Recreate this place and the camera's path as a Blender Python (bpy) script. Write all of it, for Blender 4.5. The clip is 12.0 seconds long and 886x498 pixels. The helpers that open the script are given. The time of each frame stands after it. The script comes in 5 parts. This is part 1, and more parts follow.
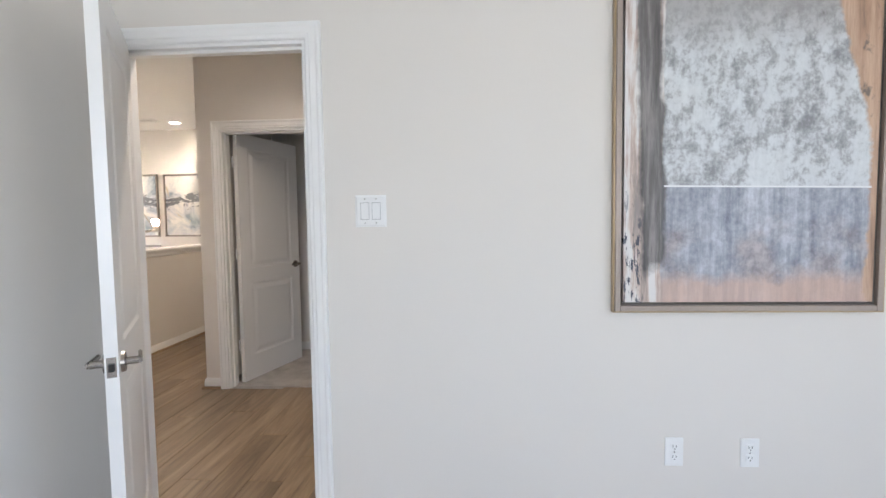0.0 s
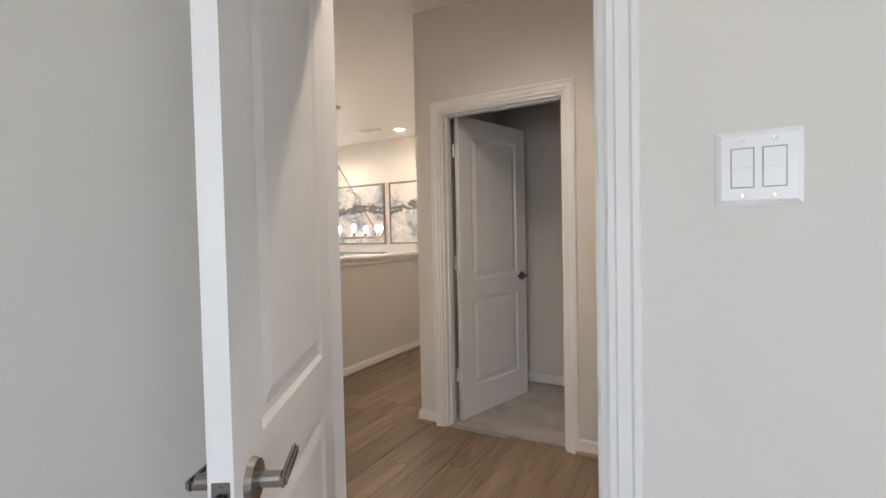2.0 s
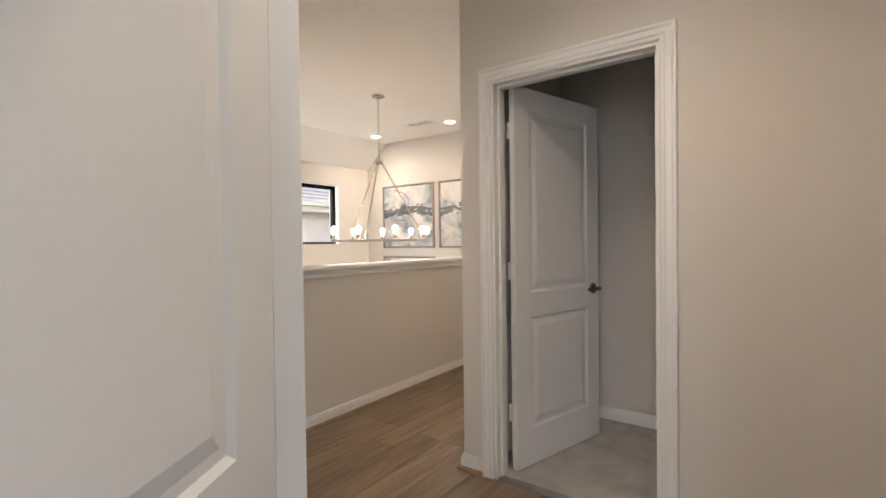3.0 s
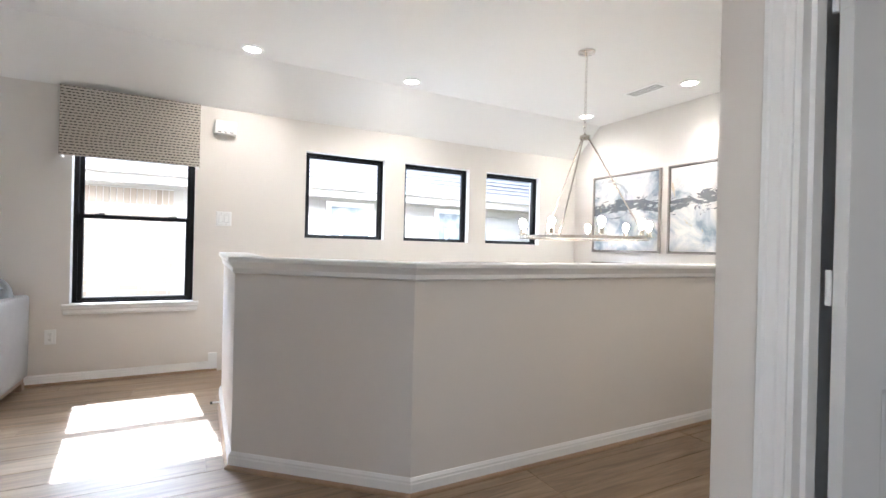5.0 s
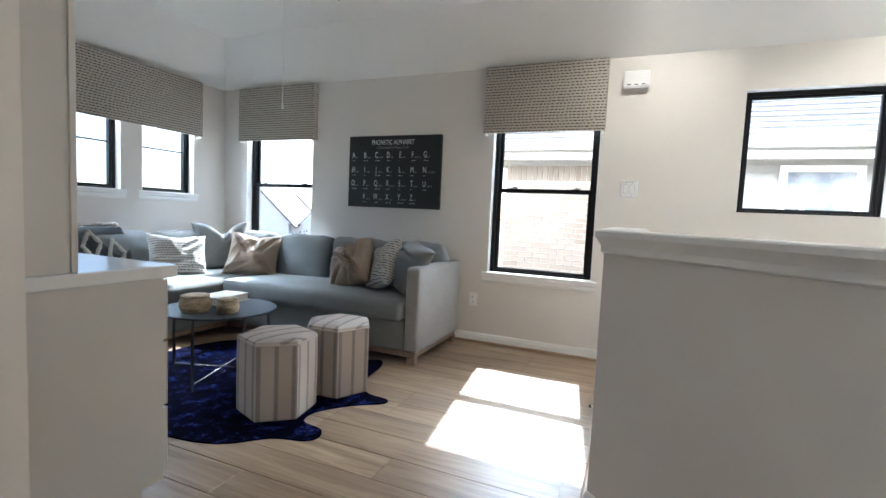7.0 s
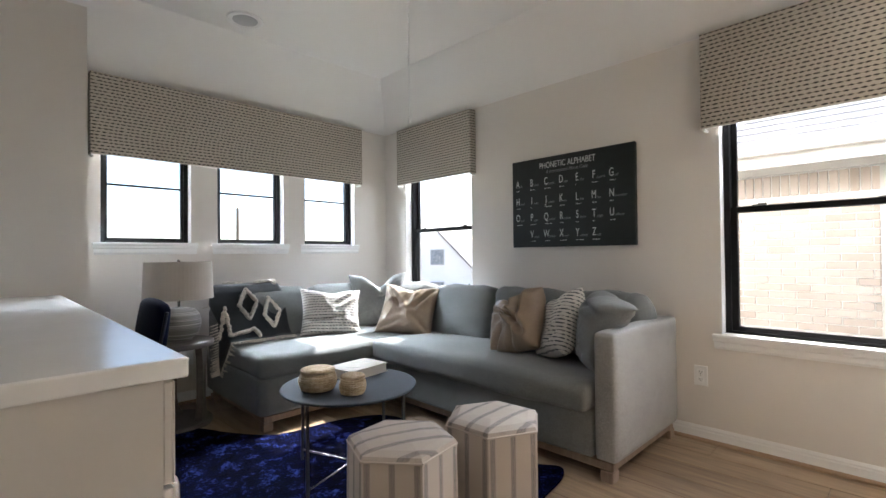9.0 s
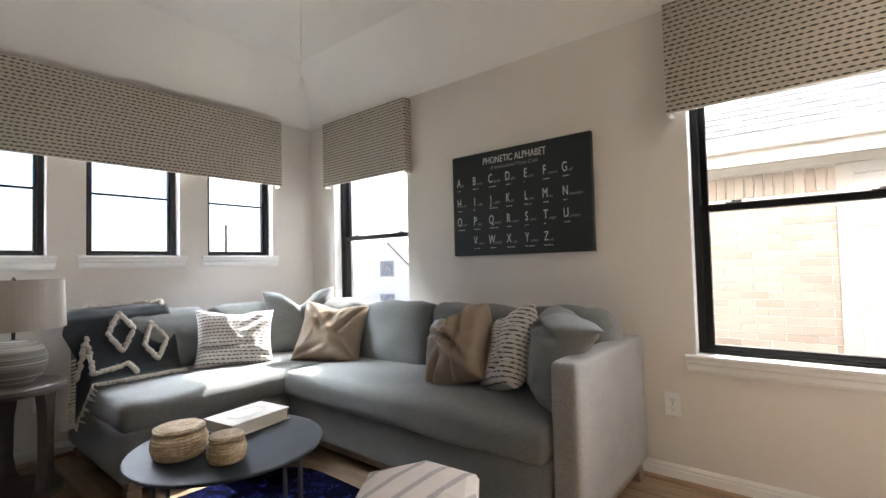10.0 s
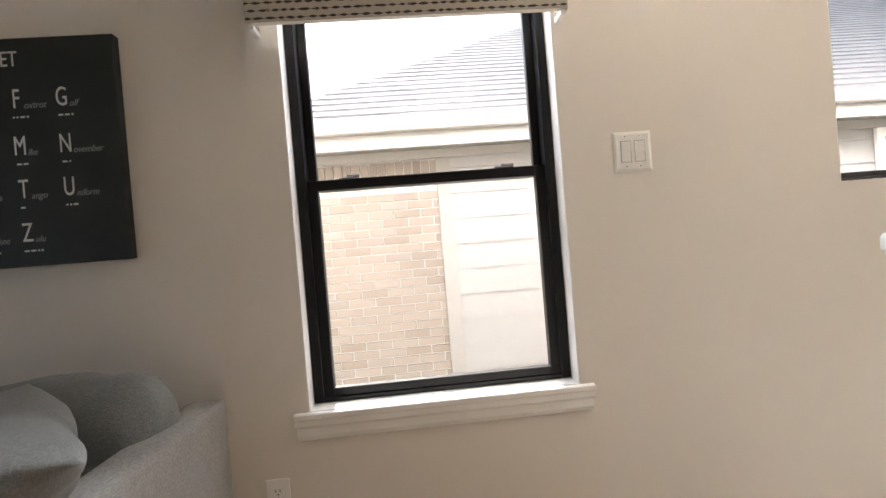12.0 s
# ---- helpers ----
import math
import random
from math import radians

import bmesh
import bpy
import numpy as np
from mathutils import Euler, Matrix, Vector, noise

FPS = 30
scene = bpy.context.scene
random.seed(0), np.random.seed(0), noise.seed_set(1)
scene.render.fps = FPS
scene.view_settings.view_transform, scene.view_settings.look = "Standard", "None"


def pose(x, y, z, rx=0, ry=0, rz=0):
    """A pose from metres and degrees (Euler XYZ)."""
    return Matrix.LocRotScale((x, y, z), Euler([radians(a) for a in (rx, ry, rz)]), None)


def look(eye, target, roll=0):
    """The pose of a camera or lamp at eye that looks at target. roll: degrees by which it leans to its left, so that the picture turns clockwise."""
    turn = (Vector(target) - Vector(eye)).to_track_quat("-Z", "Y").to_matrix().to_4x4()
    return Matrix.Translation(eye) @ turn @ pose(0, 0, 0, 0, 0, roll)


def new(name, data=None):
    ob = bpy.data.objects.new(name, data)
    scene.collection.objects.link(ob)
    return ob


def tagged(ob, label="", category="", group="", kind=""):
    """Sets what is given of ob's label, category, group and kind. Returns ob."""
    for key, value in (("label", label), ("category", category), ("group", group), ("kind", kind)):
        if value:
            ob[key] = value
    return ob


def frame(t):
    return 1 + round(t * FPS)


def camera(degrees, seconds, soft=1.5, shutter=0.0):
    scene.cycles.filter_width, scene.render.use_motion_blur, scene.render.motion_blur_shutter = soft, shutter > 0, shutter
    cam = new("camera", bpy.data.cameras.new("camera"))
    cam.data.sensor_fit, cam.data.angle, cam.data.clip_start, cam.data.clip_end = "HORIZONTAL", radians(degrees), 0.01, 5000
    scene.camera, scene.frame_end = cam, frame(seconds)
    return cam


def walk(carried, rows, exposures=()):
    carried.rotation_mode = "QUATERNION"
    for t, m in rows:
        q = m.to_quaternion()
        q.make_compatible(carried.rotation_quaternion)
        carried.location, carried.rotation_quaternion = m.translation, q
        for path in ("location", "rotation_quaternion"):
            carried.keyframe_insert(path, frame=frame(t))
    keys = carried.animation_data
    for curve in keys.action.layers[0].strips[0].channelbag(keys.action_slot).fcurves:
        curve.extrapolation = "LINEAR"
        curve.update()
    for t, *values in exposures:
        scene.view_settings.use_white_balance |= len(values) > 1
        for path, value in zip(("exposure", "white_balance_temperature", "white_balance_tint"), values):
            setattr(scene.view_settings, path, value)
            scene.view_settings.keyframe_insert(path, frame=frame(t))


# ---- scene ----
cam = camera(87.8, 12.0)
PATH = [
    (0, (0.589, 0.122, 1.301), (0.465, 2.115, 1.183), -0.8),
    (0.5, (0.527, 0.342, 1.287), (0.05, 2.281, 1.175), -0.6),
    (1, (0.44, 0.561, 1.278), (-0.335, 2.401, 1.169), -0.5),
    (1.5, (0.277, 0.763, 1.252), (-0.599, 2.559, 1.168), -1.0),
    (2, (0.092, 1.002, 1.242), (-0.871, 2.754, 1.185), -1.2),
    (2.5, (-0.025, 1.281, 1.221), (-1.097, 2.969, 1.183), -1.4),
    (2.7, (-0.077, 1.392, 1.228), (-1.19, 3.053, 1.193), -1.1),
    (4.3, (-0.537, 2.055, 1.15), (-2.028, 3.388, 1.137), 0.7),
    (4.5, (-0.562, 2.108, 1.141), (-2.128, 3.352, 1.134), 1.2),
    (5, (-0.737, 2.313, 1.139), (-2.505, 3.248, 1.134), 1.4),
    (5.5, (-0.905, 2.424, 1.114), (-2.793, 3.085, 1.103), 1.7),
    (6, (-1.108, 2.506, 1.131), (-3.092, 2.75, 1.07), 2.4),
    (6.5, (-1.332, 2.57, 1.107), (-3.312, 2.311, 1.002), 2.6),
    (7, (-1.525, 2.58, 1.097), (-3.365, 1.809, 0.948), 2.6),
    (7.5, (-1.705, 2.491, 1.097), (-3.417, 1.466, 0.96), 1.8),
    (7.7, (-1.774, 2.428, 1.087), (-3.442, 1.33, 0.975), 1.5),
    (9.3, (-2.508, 2.096, 1.088), (-3.9, 0.66, 1.12), -0.7),
    (9.5, (-2.605, 2.043, 1.077), (-4.027, 0.638, 1.12), -0.9),
    (10, (-2.83, 1.892, 1.083), (-4.378, 0.627, 1.152), -1.4),
    (10.5, (-3.075, 1.832, 1.057), (-4.746, 0.737, 1.153), -2.1),
    (11, (-3.333, 1.79, 1.064), (-5.181, 1.033, 1.165), -2.5),
    (11.5, (-3.59, 1.77, 1.071), (-5.559, 1.419, 1.12), -3.2),
    (12, (-3.863, 1.771, 1.103), (-5.858, 1.905, 1.085), -4.7),
]
EXPOSURES = [(0.0, 2.25, 6400, 15), (1.5, 2.2, 6400, 15), (2.5, 2.05, 6800, 15), (4.5, 2.5, 5500, 10), (5.5, 2.4, 5450, 10), (6.5, 2.15, 5350, 6), (7.5, 2.15, 5600, 6), (9.5, 2.2, 6200, 12), (11.0, 2.25, 6600, 13), (12.0, 1.8, 6450, 13)]
walk(cam, [(t, look(eye, target, roll)) for t, eye, target, roll in PATH], EXPOSURES)

# ---- world, sun, large lights ----
SUN_FROM = Vector((-1.0, -0.125, 1.0)).normalized()
world = bpy.data.worlds.new("sky")
scene.world = world
world.use_nodes = True
wn = world.node_tree.nodes
sky = wn.new("ShaderNodeTexSky")
sky.sky_type = "NISHITA"
sky.sun_disc = False
sky.dust_density, sky.air_density = 1.6, 0.9
sky.sun_elevation = math.asin(SUN_FROM.z)
sky.sun_rotation = radians(263)
world.node_tree.links.new(sky.outputs["Color"], wn["Background"].inputs["Color"])
wn["Background"].inputs["Strength"].default_value = 0.12


def lamp(name, kind, m, energy, colour=(1, 1, 1), size=0.1, size_y=None, angle=180):
    data = bpy.data.lights.new(name, kind)
    data.energy, data.color = energy, colour
    if kind == "AREA":
        data.shape, data.size, data.size_y = "RECTANGLE", size, size_y or size
        data.spread = radians(angle)
    elif kind == "SUN":
        data.angle = radians(0.6)
    elif kind == "SPOT":
        data.spot_size, data.spot_blend, data.shadow_soft_size = radians(angle), 0.9, size
    else:
        data.shadow_soft_size = size
    ob = new(name, data)
    ob.matrix_world = m
    return ob


lamp("sun", "SUN", look(SUN_FROM * 30, (0, 0, 0)), 5.0, (1.0, 0.95, 0.88))
# the open sky above the gap between the houses, over the windows
for y0, w, e in ((-0.9, 0.8, 90), (1.80, 1.1, 105), (4.65, 3.2, 230)):
    lamp("window_sky_west", "AREA", look((-6.45, y0, 3.2), (-4.2, y0, 3.2)), e, (0.90, 0.95, 1.0), w, 1.3, angle=116)
lamp("window_sky_south", "AREA", look((-3.9, -2.9, 3.15), (-3.9, -0.6, 3.15)), 320, (0.88, 0.94, 1.0), 2.4, 1.2)
lamp("window_sky_bedroom", "AREA", look((1.2, -2.62, 1.4), (1.2, 0, 1.3)), 12.3, (0.80, 0.90, 1.0), 1.7, 1.4)
# added side lamp, no such window seen: brightens the left wall and door
lamp("window_sky_bedroom", "AREA", look((3.52, -0.7, 1.4), (0, -0.7, 1.3)), 5.6, (0.80, 0.90, 1.0), 1.5, 1.4)


# ---- materials ----
class Nodes:
    """A small wrapper round one material's node tree."""

    def __init__(self, name):
        self.mat = bpy.data.materials.new(name)
        self.mat.use_nodes = True
        self.tree = self.mat.node_tree
        self.bsdf = self.tree.nodes["Principled BSDF"]

    def add(self, kind, **sets):
        n = self.tree.nodes.new(kind)
        for k, v in sets.items():
            setattr(n, k, v)
        return n

    def put(self, socket, value):
        if isinstance(value, bpy.types.NodeSocket):
            self.tree.links.new(value, socket)
        else:
            socket.default_value = value

    def math(self, op, a, b=0.0, c=0.0):
        n = self.add("ShaderNodeMath", operation=op)
        for i, v in enumerate((a, b, c)):
            self.put(n.inputs[i], v)
        return n.outputs[0]

    def coords(self, which="Object", scale=(1, 1, 1), shift=None):
        c = self.add("ShaderNodeTexCoord")
        m = self.add("ShaderNodeMapping")
        self.put(m.inputs["Vector"], c.outputs[which])
        m.inputs["Scale"].default_value = scale
        if shift is not None:
            self.put(m.inputs["Location"], shift)
        return m.outputs[0]

    def noise(self, vec, scale, detail=4.0, rough=0.55, distort=0.0):
        n = self.add("ShaderNodeTexNoise")
        self.put(n.inputs["Vector"], vec)
        n.inputs["Scale"].default_value = scale
        n.inputs["Detail"].default_value = detail
        n.inputs["Roughness"].default_value = rough
        n.inputs["Distortion"].default_value = distort
        return n.outputs["Fac"]

    def ramp(self, fac, stops):
        n = self.add("ShaderNodeValToRGB")
        self.put(n.inputs[0], fac)
        el = n.color_ramp.elements
        while len(el) < len(stops):
            el.new(0.5)
        for e, (p, c) in zip(el, stops):
            e.position, e.color = p, (*c, 1)
        return n.outputs[0]

    def mix(self, fac, a, b, blend="MIX"):
        n = self.add("ShaderNodeMix", data_type="RGBA", blend_type=blend)
        self.put(n.inputs["Factor"], fac)
        for s, v in ((n.inputs[6], a), (n.inputs[7], b)):
            self.put(s, v if isinstance(v, bpy.types.NodeSocket) else (*v, 1))
        return n.outputs[2]

    def bump(self, height, strength, distance=0.002):
        n = self.add("ShaderNodeBump")
        self.put(n.inputs["Height"], height)
        n.inputs["Strength"].default_value = strength
        n.inputs["Distance"].default_value = distance
        self.put(self.bsdf.inputs["Normal"], n.outputs[0])

    def base(self, c, rough=0.5, metal=0.0):
        self.put(self.bsdf.inputs["Base Color"], c if isinstance(c, bpy.types.NodeSocket) else (*c, 1))
        self.put(self.bsdf.inputs["Roughness"], rough)
        self.bsdf.inputs["Metallic"].default_value = metal
        return self.mat


def shade(c, k):
    return tuple(min(1, v * k) for v in c)


def surface(name, c, rough=0.6, metal=0.0, spread=0.06, big=2.0, grain=60.0, bump=0.1, dist=0.001):
    """A plain surface with variation at two scales and a fine relief."""
    n = Nodes(name)
    v = n.coords()
    a = n.noise(v, big, 3)
    b = n.noise(v, grain, 4)
    f = n.math("ADD", n.math("MULTIPLY", a, 0.6), n.math("MULTIPLY", b, 0.4))
    col = n.ramp(f, [(0.3, shade(c, 1 - spread)), (0.7, shade(c, 1 + spread))])
    r = n.math("ADD", rough - 0.05, n.math("MULTIPLY", a, 0.1))
    n.bump(b, bump, dist)
    return n.base(col, r, metal)


def fabric(name, c, weave=900.0, spread=0.12, bump=0.5, sheen=0.2, slub=0.0):
    """Woven cloth: two crossed threads, a soft mottling and slubs of paler yarn."""
    n = Nodes(name)
    v = n.coords()
    a = n.noise(n.coords(scale=(1, 1, 6)), weave / 9, 2)
    b = n.noise(n.coords(scale=(6, 6, 1)), weave / 9, 2)
    m = n.noise(v, 5, 4)
    f = n.math("ADD", n.math("MULTIPLY", n.math("ADD", a, b), 0.36), n.math("MULTIPLY", m, 0.28))
    col = n.ramp(f, [(0.35, shade(c, 1 - spread)), (0.65, shade(c, 1 + spread))])
    h = n.math("ADD", a, b)
    if slub:
        p = n.noise(n.coords(scale=(1, 1, 4.0)), 105, 3, 0.65)
        q = n.noise(n.coords(scale=(3.5, 3.5, 1)), 110, 3, 0.65)
        w = n.math("MAXIMUM", p, q)
        col = n.mix(1.0, col, n.ramp(w, [(0.46, (1 - slub, 1 - slub, 1 - slub)), (0.68, (1.0, 1.0, 1.0))]), "MULTIPLY")
        h = n.math("ADD", h, n.math("MULTIPLY", w, 1.5))
    n.bump(h, bump, 0.0015)
    n.bsdf.inputs["Sheen Weight"].default_value = sheen
    return n.base(col, 0.9)


def wood(name, light, dark, rough=0.4, along=1, scale=1.0, piece=True):
    """Wood with grain along one axis, different from piece to piece."""
    n = Nodes(name)
    info = n.add("ShaderNodeObjectInfo")
    comb = n.add("ShaderNodeCombineXYZ")
    for i, k in enumerate((37.0, 91.0, 13.0)):
        n.put(comb.inputs[i], n.math("MULTIPLY", info.outputs["Random"], k))
    s = [9.0 * scale] * 3
    s[along] = 0.75 * scale
    v = n.coords(scale=s, shift=comb.outputs[0])
    g = n.noise(v, 1.6, 7, 0.62, 1.1)
    s2 = [70.0 * scale] * 3
    s2[along] = 2.5 * scale
    fine = n.noise(n.coords(scale=s2, shift=comb.outputs[0]), 2.0, 3)
    f = n.math("ADD", n.math("MULTIPLY", g, 0.78), n.math("MULTIPLY", fine, 0.22))
    col = n.ramp(f, [(0.28, dark), (0.5, tuple((a + b) / 2 for a, b in zip(light, dark))), (0.72, light)])
    if piece:
        tone = n.ramp(info.outputs["Random"], [(0.0, (0.66, 0.64, 0.62)), (1.0, (1.0, 1.0, 1.0))])
        col = n.mix(1.0, col, tone, "MULTIPLY")
    n.bump(fine, 0.12, 0.0006)
    return n.base(col, n.math("ADD", rough - 0.05, n.math("MULTIPLY", fine, 0.12)))


def emitter(name, c, strength):
    n = Nodes(name)
    n.bsdf.inputs["Emission Color"].default_value = (*c, 1)
    n.bsdf.inputs["Emission Strength"].default_value = strength
    return n.base(c, 0.4)


WALL = surface("wall_paint", (0.74, 0.705, 0.66), 0.75, spread=0.012, big=0.7, grain=170, bump=0.22, dist=0.0012)
CEIL = surface("ceiling_paint", (0.82, 0.81, 0.79), 0.85, spread=0.012, big=0.6, grain=150, bump=0.2, dist=0.0012)
TRIM = surface("trim_paint", (0.84, 0.84, 0.83), 0.35, spread=0.01, big=3, grain=30, bump=0.03)
DOORP = surface("door_paint", (0.82, 0.82, 0.81), 0.32, spread=0.012, big=3, grain=220, bump=0.06, dist=0.0006)
CABP = surface("cabinet_paint", (0.62, 0.595, 0.555), 0.42, spread=0.015, big=2, grain=90, bump=0.04)
COUNTER = surface("counter_white", (0.82, 0.82, 0.81), 0.25, spread=0.015, big=3, grain=40, bump=0.02)
OAK = wood("floor_oak", (0.47, 0.348, 0.225), (0.135, 0.087, 0.051), 0.36)
SHOE = wood("shoe_oak", (0.40, 0.28, 0.18), (0.25, 0.165, 0.10), 0.45, piece=False)
LEGW = wood("leg_oak", (0.30, 0.225, 0.165), (0.18, 0.125, 0.09), 0.5, along=2, scale=2, piece=False)
GREYW = wood("grey_wood", (0.13, 0.108, 0.092), (0.07, 0.058, 0.05), 0.5, along=0, scale=1.5, piece=False)
SUBFLOOR = surface("joint_dark", (0.10, 0.07, 0.045), 0.8)
CARPET = surface("carpet", (0.50, 0.475, 0.45), 0.95, spread=0.3, big=6, grain=260, bump=0.9, dist=0.006)
BLACK = surface("window_black", (0.006, 0.006, 0.007), 0.38, spread=0.15, bump=0.03)
NICKEL = surface("brushed_nickel", (0.33, 0.305, 0.285), 0.26, 1.0, spread=0.05, grain=300, bump=0.05)
CHROME = surface("polished_nickel", (0.62, 0.575, 0.53), 0.22, 1.0, spread=0.05, grain=300, bump=0.03)
STEEL = surface("dark_steel", (0.10, 0.10, 0.105), 0.42, 0.8, spread=0.1)
PLATE = surface("switch_plastic", (0.84, 0.84, 0.83), 0.3, spread=0.008, bump=0.01)
GREYL = surface("soft_grey_line", (0.42, 0.42, 0.42), 0.5)
HOLE = surface("dark_slot", (0.02, 0.02, 0.02), 0.6)
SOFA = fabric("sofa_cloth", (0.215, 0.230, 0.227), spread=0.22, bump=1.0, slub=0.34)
# sofa cloth again, paled for the window light on the arm's outer face
SOFA_LIT = fabric("sofa_cloth_lit", (0.37, 0.365, 0.35), spread=0.25, bump=1.0, slub=0.34)
GREYP = fabric("grey_pillow_cloth", (0.21, 0.222, 0.222), spread=0.16, slub=0.30)
TAN = surface("tan_satin", (0.255, 0.192, 0.135), 0.33, spread=0.1, big=8, grain=50, bump=0.15, dist=0.003)
THROW = fabric("throw_cloth", (0.055, 0.064, 0.072), spread=0.3)
TUFT = surface("tufted_yarn", (0.62, 0.58, 0.51), 0.95, spread=0.18, big=30, grain=260, bump=1.0, dist=0.008)
VELVET = fabric("navy_velvet", (0.001, 0.003, 0.015), spread=0.3, bump=0.2, sheen=0.06)
SLATE = surface("slate_top", (0.020, 0.027, 0.034), 0.50, 0.0, spread=0.3, big=7, grain=45, bump=0.15)
SHADE = fabric("lamp_shade_cloth", (0.48, 0.44, 0.39), spread=0.06, bump=0.25)
PAPER = surface("paper", (0.60, 0.565, 0.50), 0.7, spread=0.04, grain=400, bump=0.05)
COVER = surface("book_cover", (0.58, 0.545, 0.48), 0.55, spread=0.03)
SIGNB = surface("sign_board", (0.008, 0.0125, 0.0135), 0.5, spread=0.45, big=3, grain=25, bump=0.04)
CHALK = surface("chalk_white", (0.66, 0.66, 0.64), 0.7, spread=0.1, grain=120)
CHALK2 = surface("chalk_grey", (0.24, 0.25, 0.25), 0.7, spread=0.1, grain=120)
GOLD = surface("gold_frame", (0.46, 0.35, 0.22), 0.36, 0.75, spread=0.12, grain=90)
TAUPE = surface("taupe_frame", (0.36, 0.30, 0.26), 0.42, 0.3, spread=0.14, grain=110)
SILVERF = surface("silver_frame", (0.38, 0.35, 0.32), 0.4, 0.6, spread=0.12, grain=90)
BULB = emitter("bulb_glow", (1.0, 0.82, 0.58), 13.0)
DISC = emitter("lens_glow", (1.0, 0.90, 0.74), 10.0)
MORTAR = surface("mortar", (0.46, 0.435, 0.40), 0.9, grain=120, bump=0.4)
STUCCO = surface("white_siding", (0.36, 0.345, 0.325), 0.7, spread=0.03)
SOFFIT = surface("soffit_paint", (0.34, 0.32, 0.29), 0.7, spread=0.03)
SHINGLE = surface("shingle", (0.19, 0.18, 0.175), 0.9, spread=0.2, big=5, grain=70, bump=0.6, dist=0.004)
# grass paled so that it throws more sunlight up to the ceiling
GRASS = surface("ground_grass", (0.24, 0.22, 0.13), 0.95, spread=0.4, big=0.3, grain=4, bump=0.3)
EARTH = surface("bare_earth", (0.36, 0.25, 0.16), 0.95, spread=0.2, big=0.3, grain=3)
LEAF = surface("leaf", (0.055, 0.09, 0.035), 0.7, spread=0.4, big=4, grain=20)
BARK = surface("bark", (0.13, 0.10, 0.08), 0.9, spread=0.3)
PALEW = surface("white_stucco", (0.84, 0.83, 0.81), 0.75, spread=0.02)

BLACK.node_tree.nodes["Principled BSDF"].inputs["Specular IOR Level"].default_value = 0.25
VELVET.node_tree.nodes["Principled BSDF"].inputs["Specular IOR Level"].default_value = 0.02
SLATE.node_tree.nodes["Principled BSDF"].inputs["Specular IOR Level"].default_value = 0.22


def glass():
    n = Nodes("window_glass")
    n.base((1, 1, 1), 0.0)
    n.bsdf.inputs["Transmission Weight"].default_value = 1.0
    n.bsdf.inputs["IOR"].default_value = 1.01
    return n.mat


def neighbour_glass():
    n = Nodes("dark_glass")
    v = n.coords(scale=(1, 1, 1))
    c = n.ramp(n.noise(v, 6, 5), [(0.4, (0.22, 0.24, 0.27)), (0.65, (0.36, 0.38, 0.40))])
    return n.base(c, 0.08)


def brick_mat():
    n = Nodes("brick_tan")
    info = n.add("ShaderNodeObjectInfo")
    tone = n.ramp(info.outputs["Random"], [(0.0, (0.23, 0.185, 0.15)), (0.25, (0.29, 0.238, 0.195)), (0.7, (0.33, 0.278, 0.23)), (1.0, (0.26, 0.222, 0.19))])
    v = n.coords()
    spots = n.noise(v, 35, 5)
    col = n.mix(n.math("MULTIPLY", spots, 0.5), tone, (0.30, 0.26, 0.22))
    n.bump(spots, 0.5, 0.004)
    return n.base(col, 0.85)


def dashes(name, paper, ink, row, dash, ground=0.10, uv=False):
    """Rows of small hand-drawn dashes on cloth."""
    n = Nodes(name)
    c = n.coords("UV" if uv else "Object")
    sep = n.add("ShaderNodeSeparateXYZ")
    n.put(sep.inputs[0], c)
    if uv:
        u, w = sep.outputs[0], sep.outputs[1]
    else:
        u, w = n.math("ADD", sep.outputs[0], sep.outputs[2]), sep.outputs[1]
    wob = n.math("MULTIPLY", n.math("SUBTRACT", n.noise(c, 22, 2), 0.5), row * 0.14)
    w = n.math("ADD", w, wob)
    r = n.math("DIVIDE", w, row)
    k = n.math("FLOOR", r)
    wave = n.math("MULTIPLY", n.math("FRACT", n.math("MULTIPLY", n.math("SINE", n.math("MULTIPLY", k, 78.233)), 4375.85)), 1.0)
    length = n.math("ADD", n.math("DIVIDE", u, dash), n.math("ADD", wave, n.math("MULTIPLY", n.noise(c, 14, 3), 1.6)))
    f = n.math("FRACT", length)
    lens = n.math("SINE", n.math("MULTIPLY", f, math.pi))
    half = n.math("SUBTRACT", n.math("MULTIPLY", lens, 0.22), ground)
    d = n.math("ABSOLUTE", n.math("SUBTRACT", n.math("FRACT", r), 0.5))
    on = n.math("LESS_THAN", d, half)
    thread = n.math("LESS_THAN", d, 0.035)
    on = n.math("MAXIMUM", on, n.math("MULTIPLY", thread, 0.7))
    tex = n.noise(n.coords(scale=(1, 5, 1)), 130, 2)
    pap = n.ramp(tex, [(0.3, shade(paper, 0.86)), (0.7, paper)])
    n.bump(tex, 0.35, 0.001)
    n.bsdf.inputs["Sheen Weight"].default_value = 0.15
    return n.base(n.mix(on, pap, ink), 0.92)


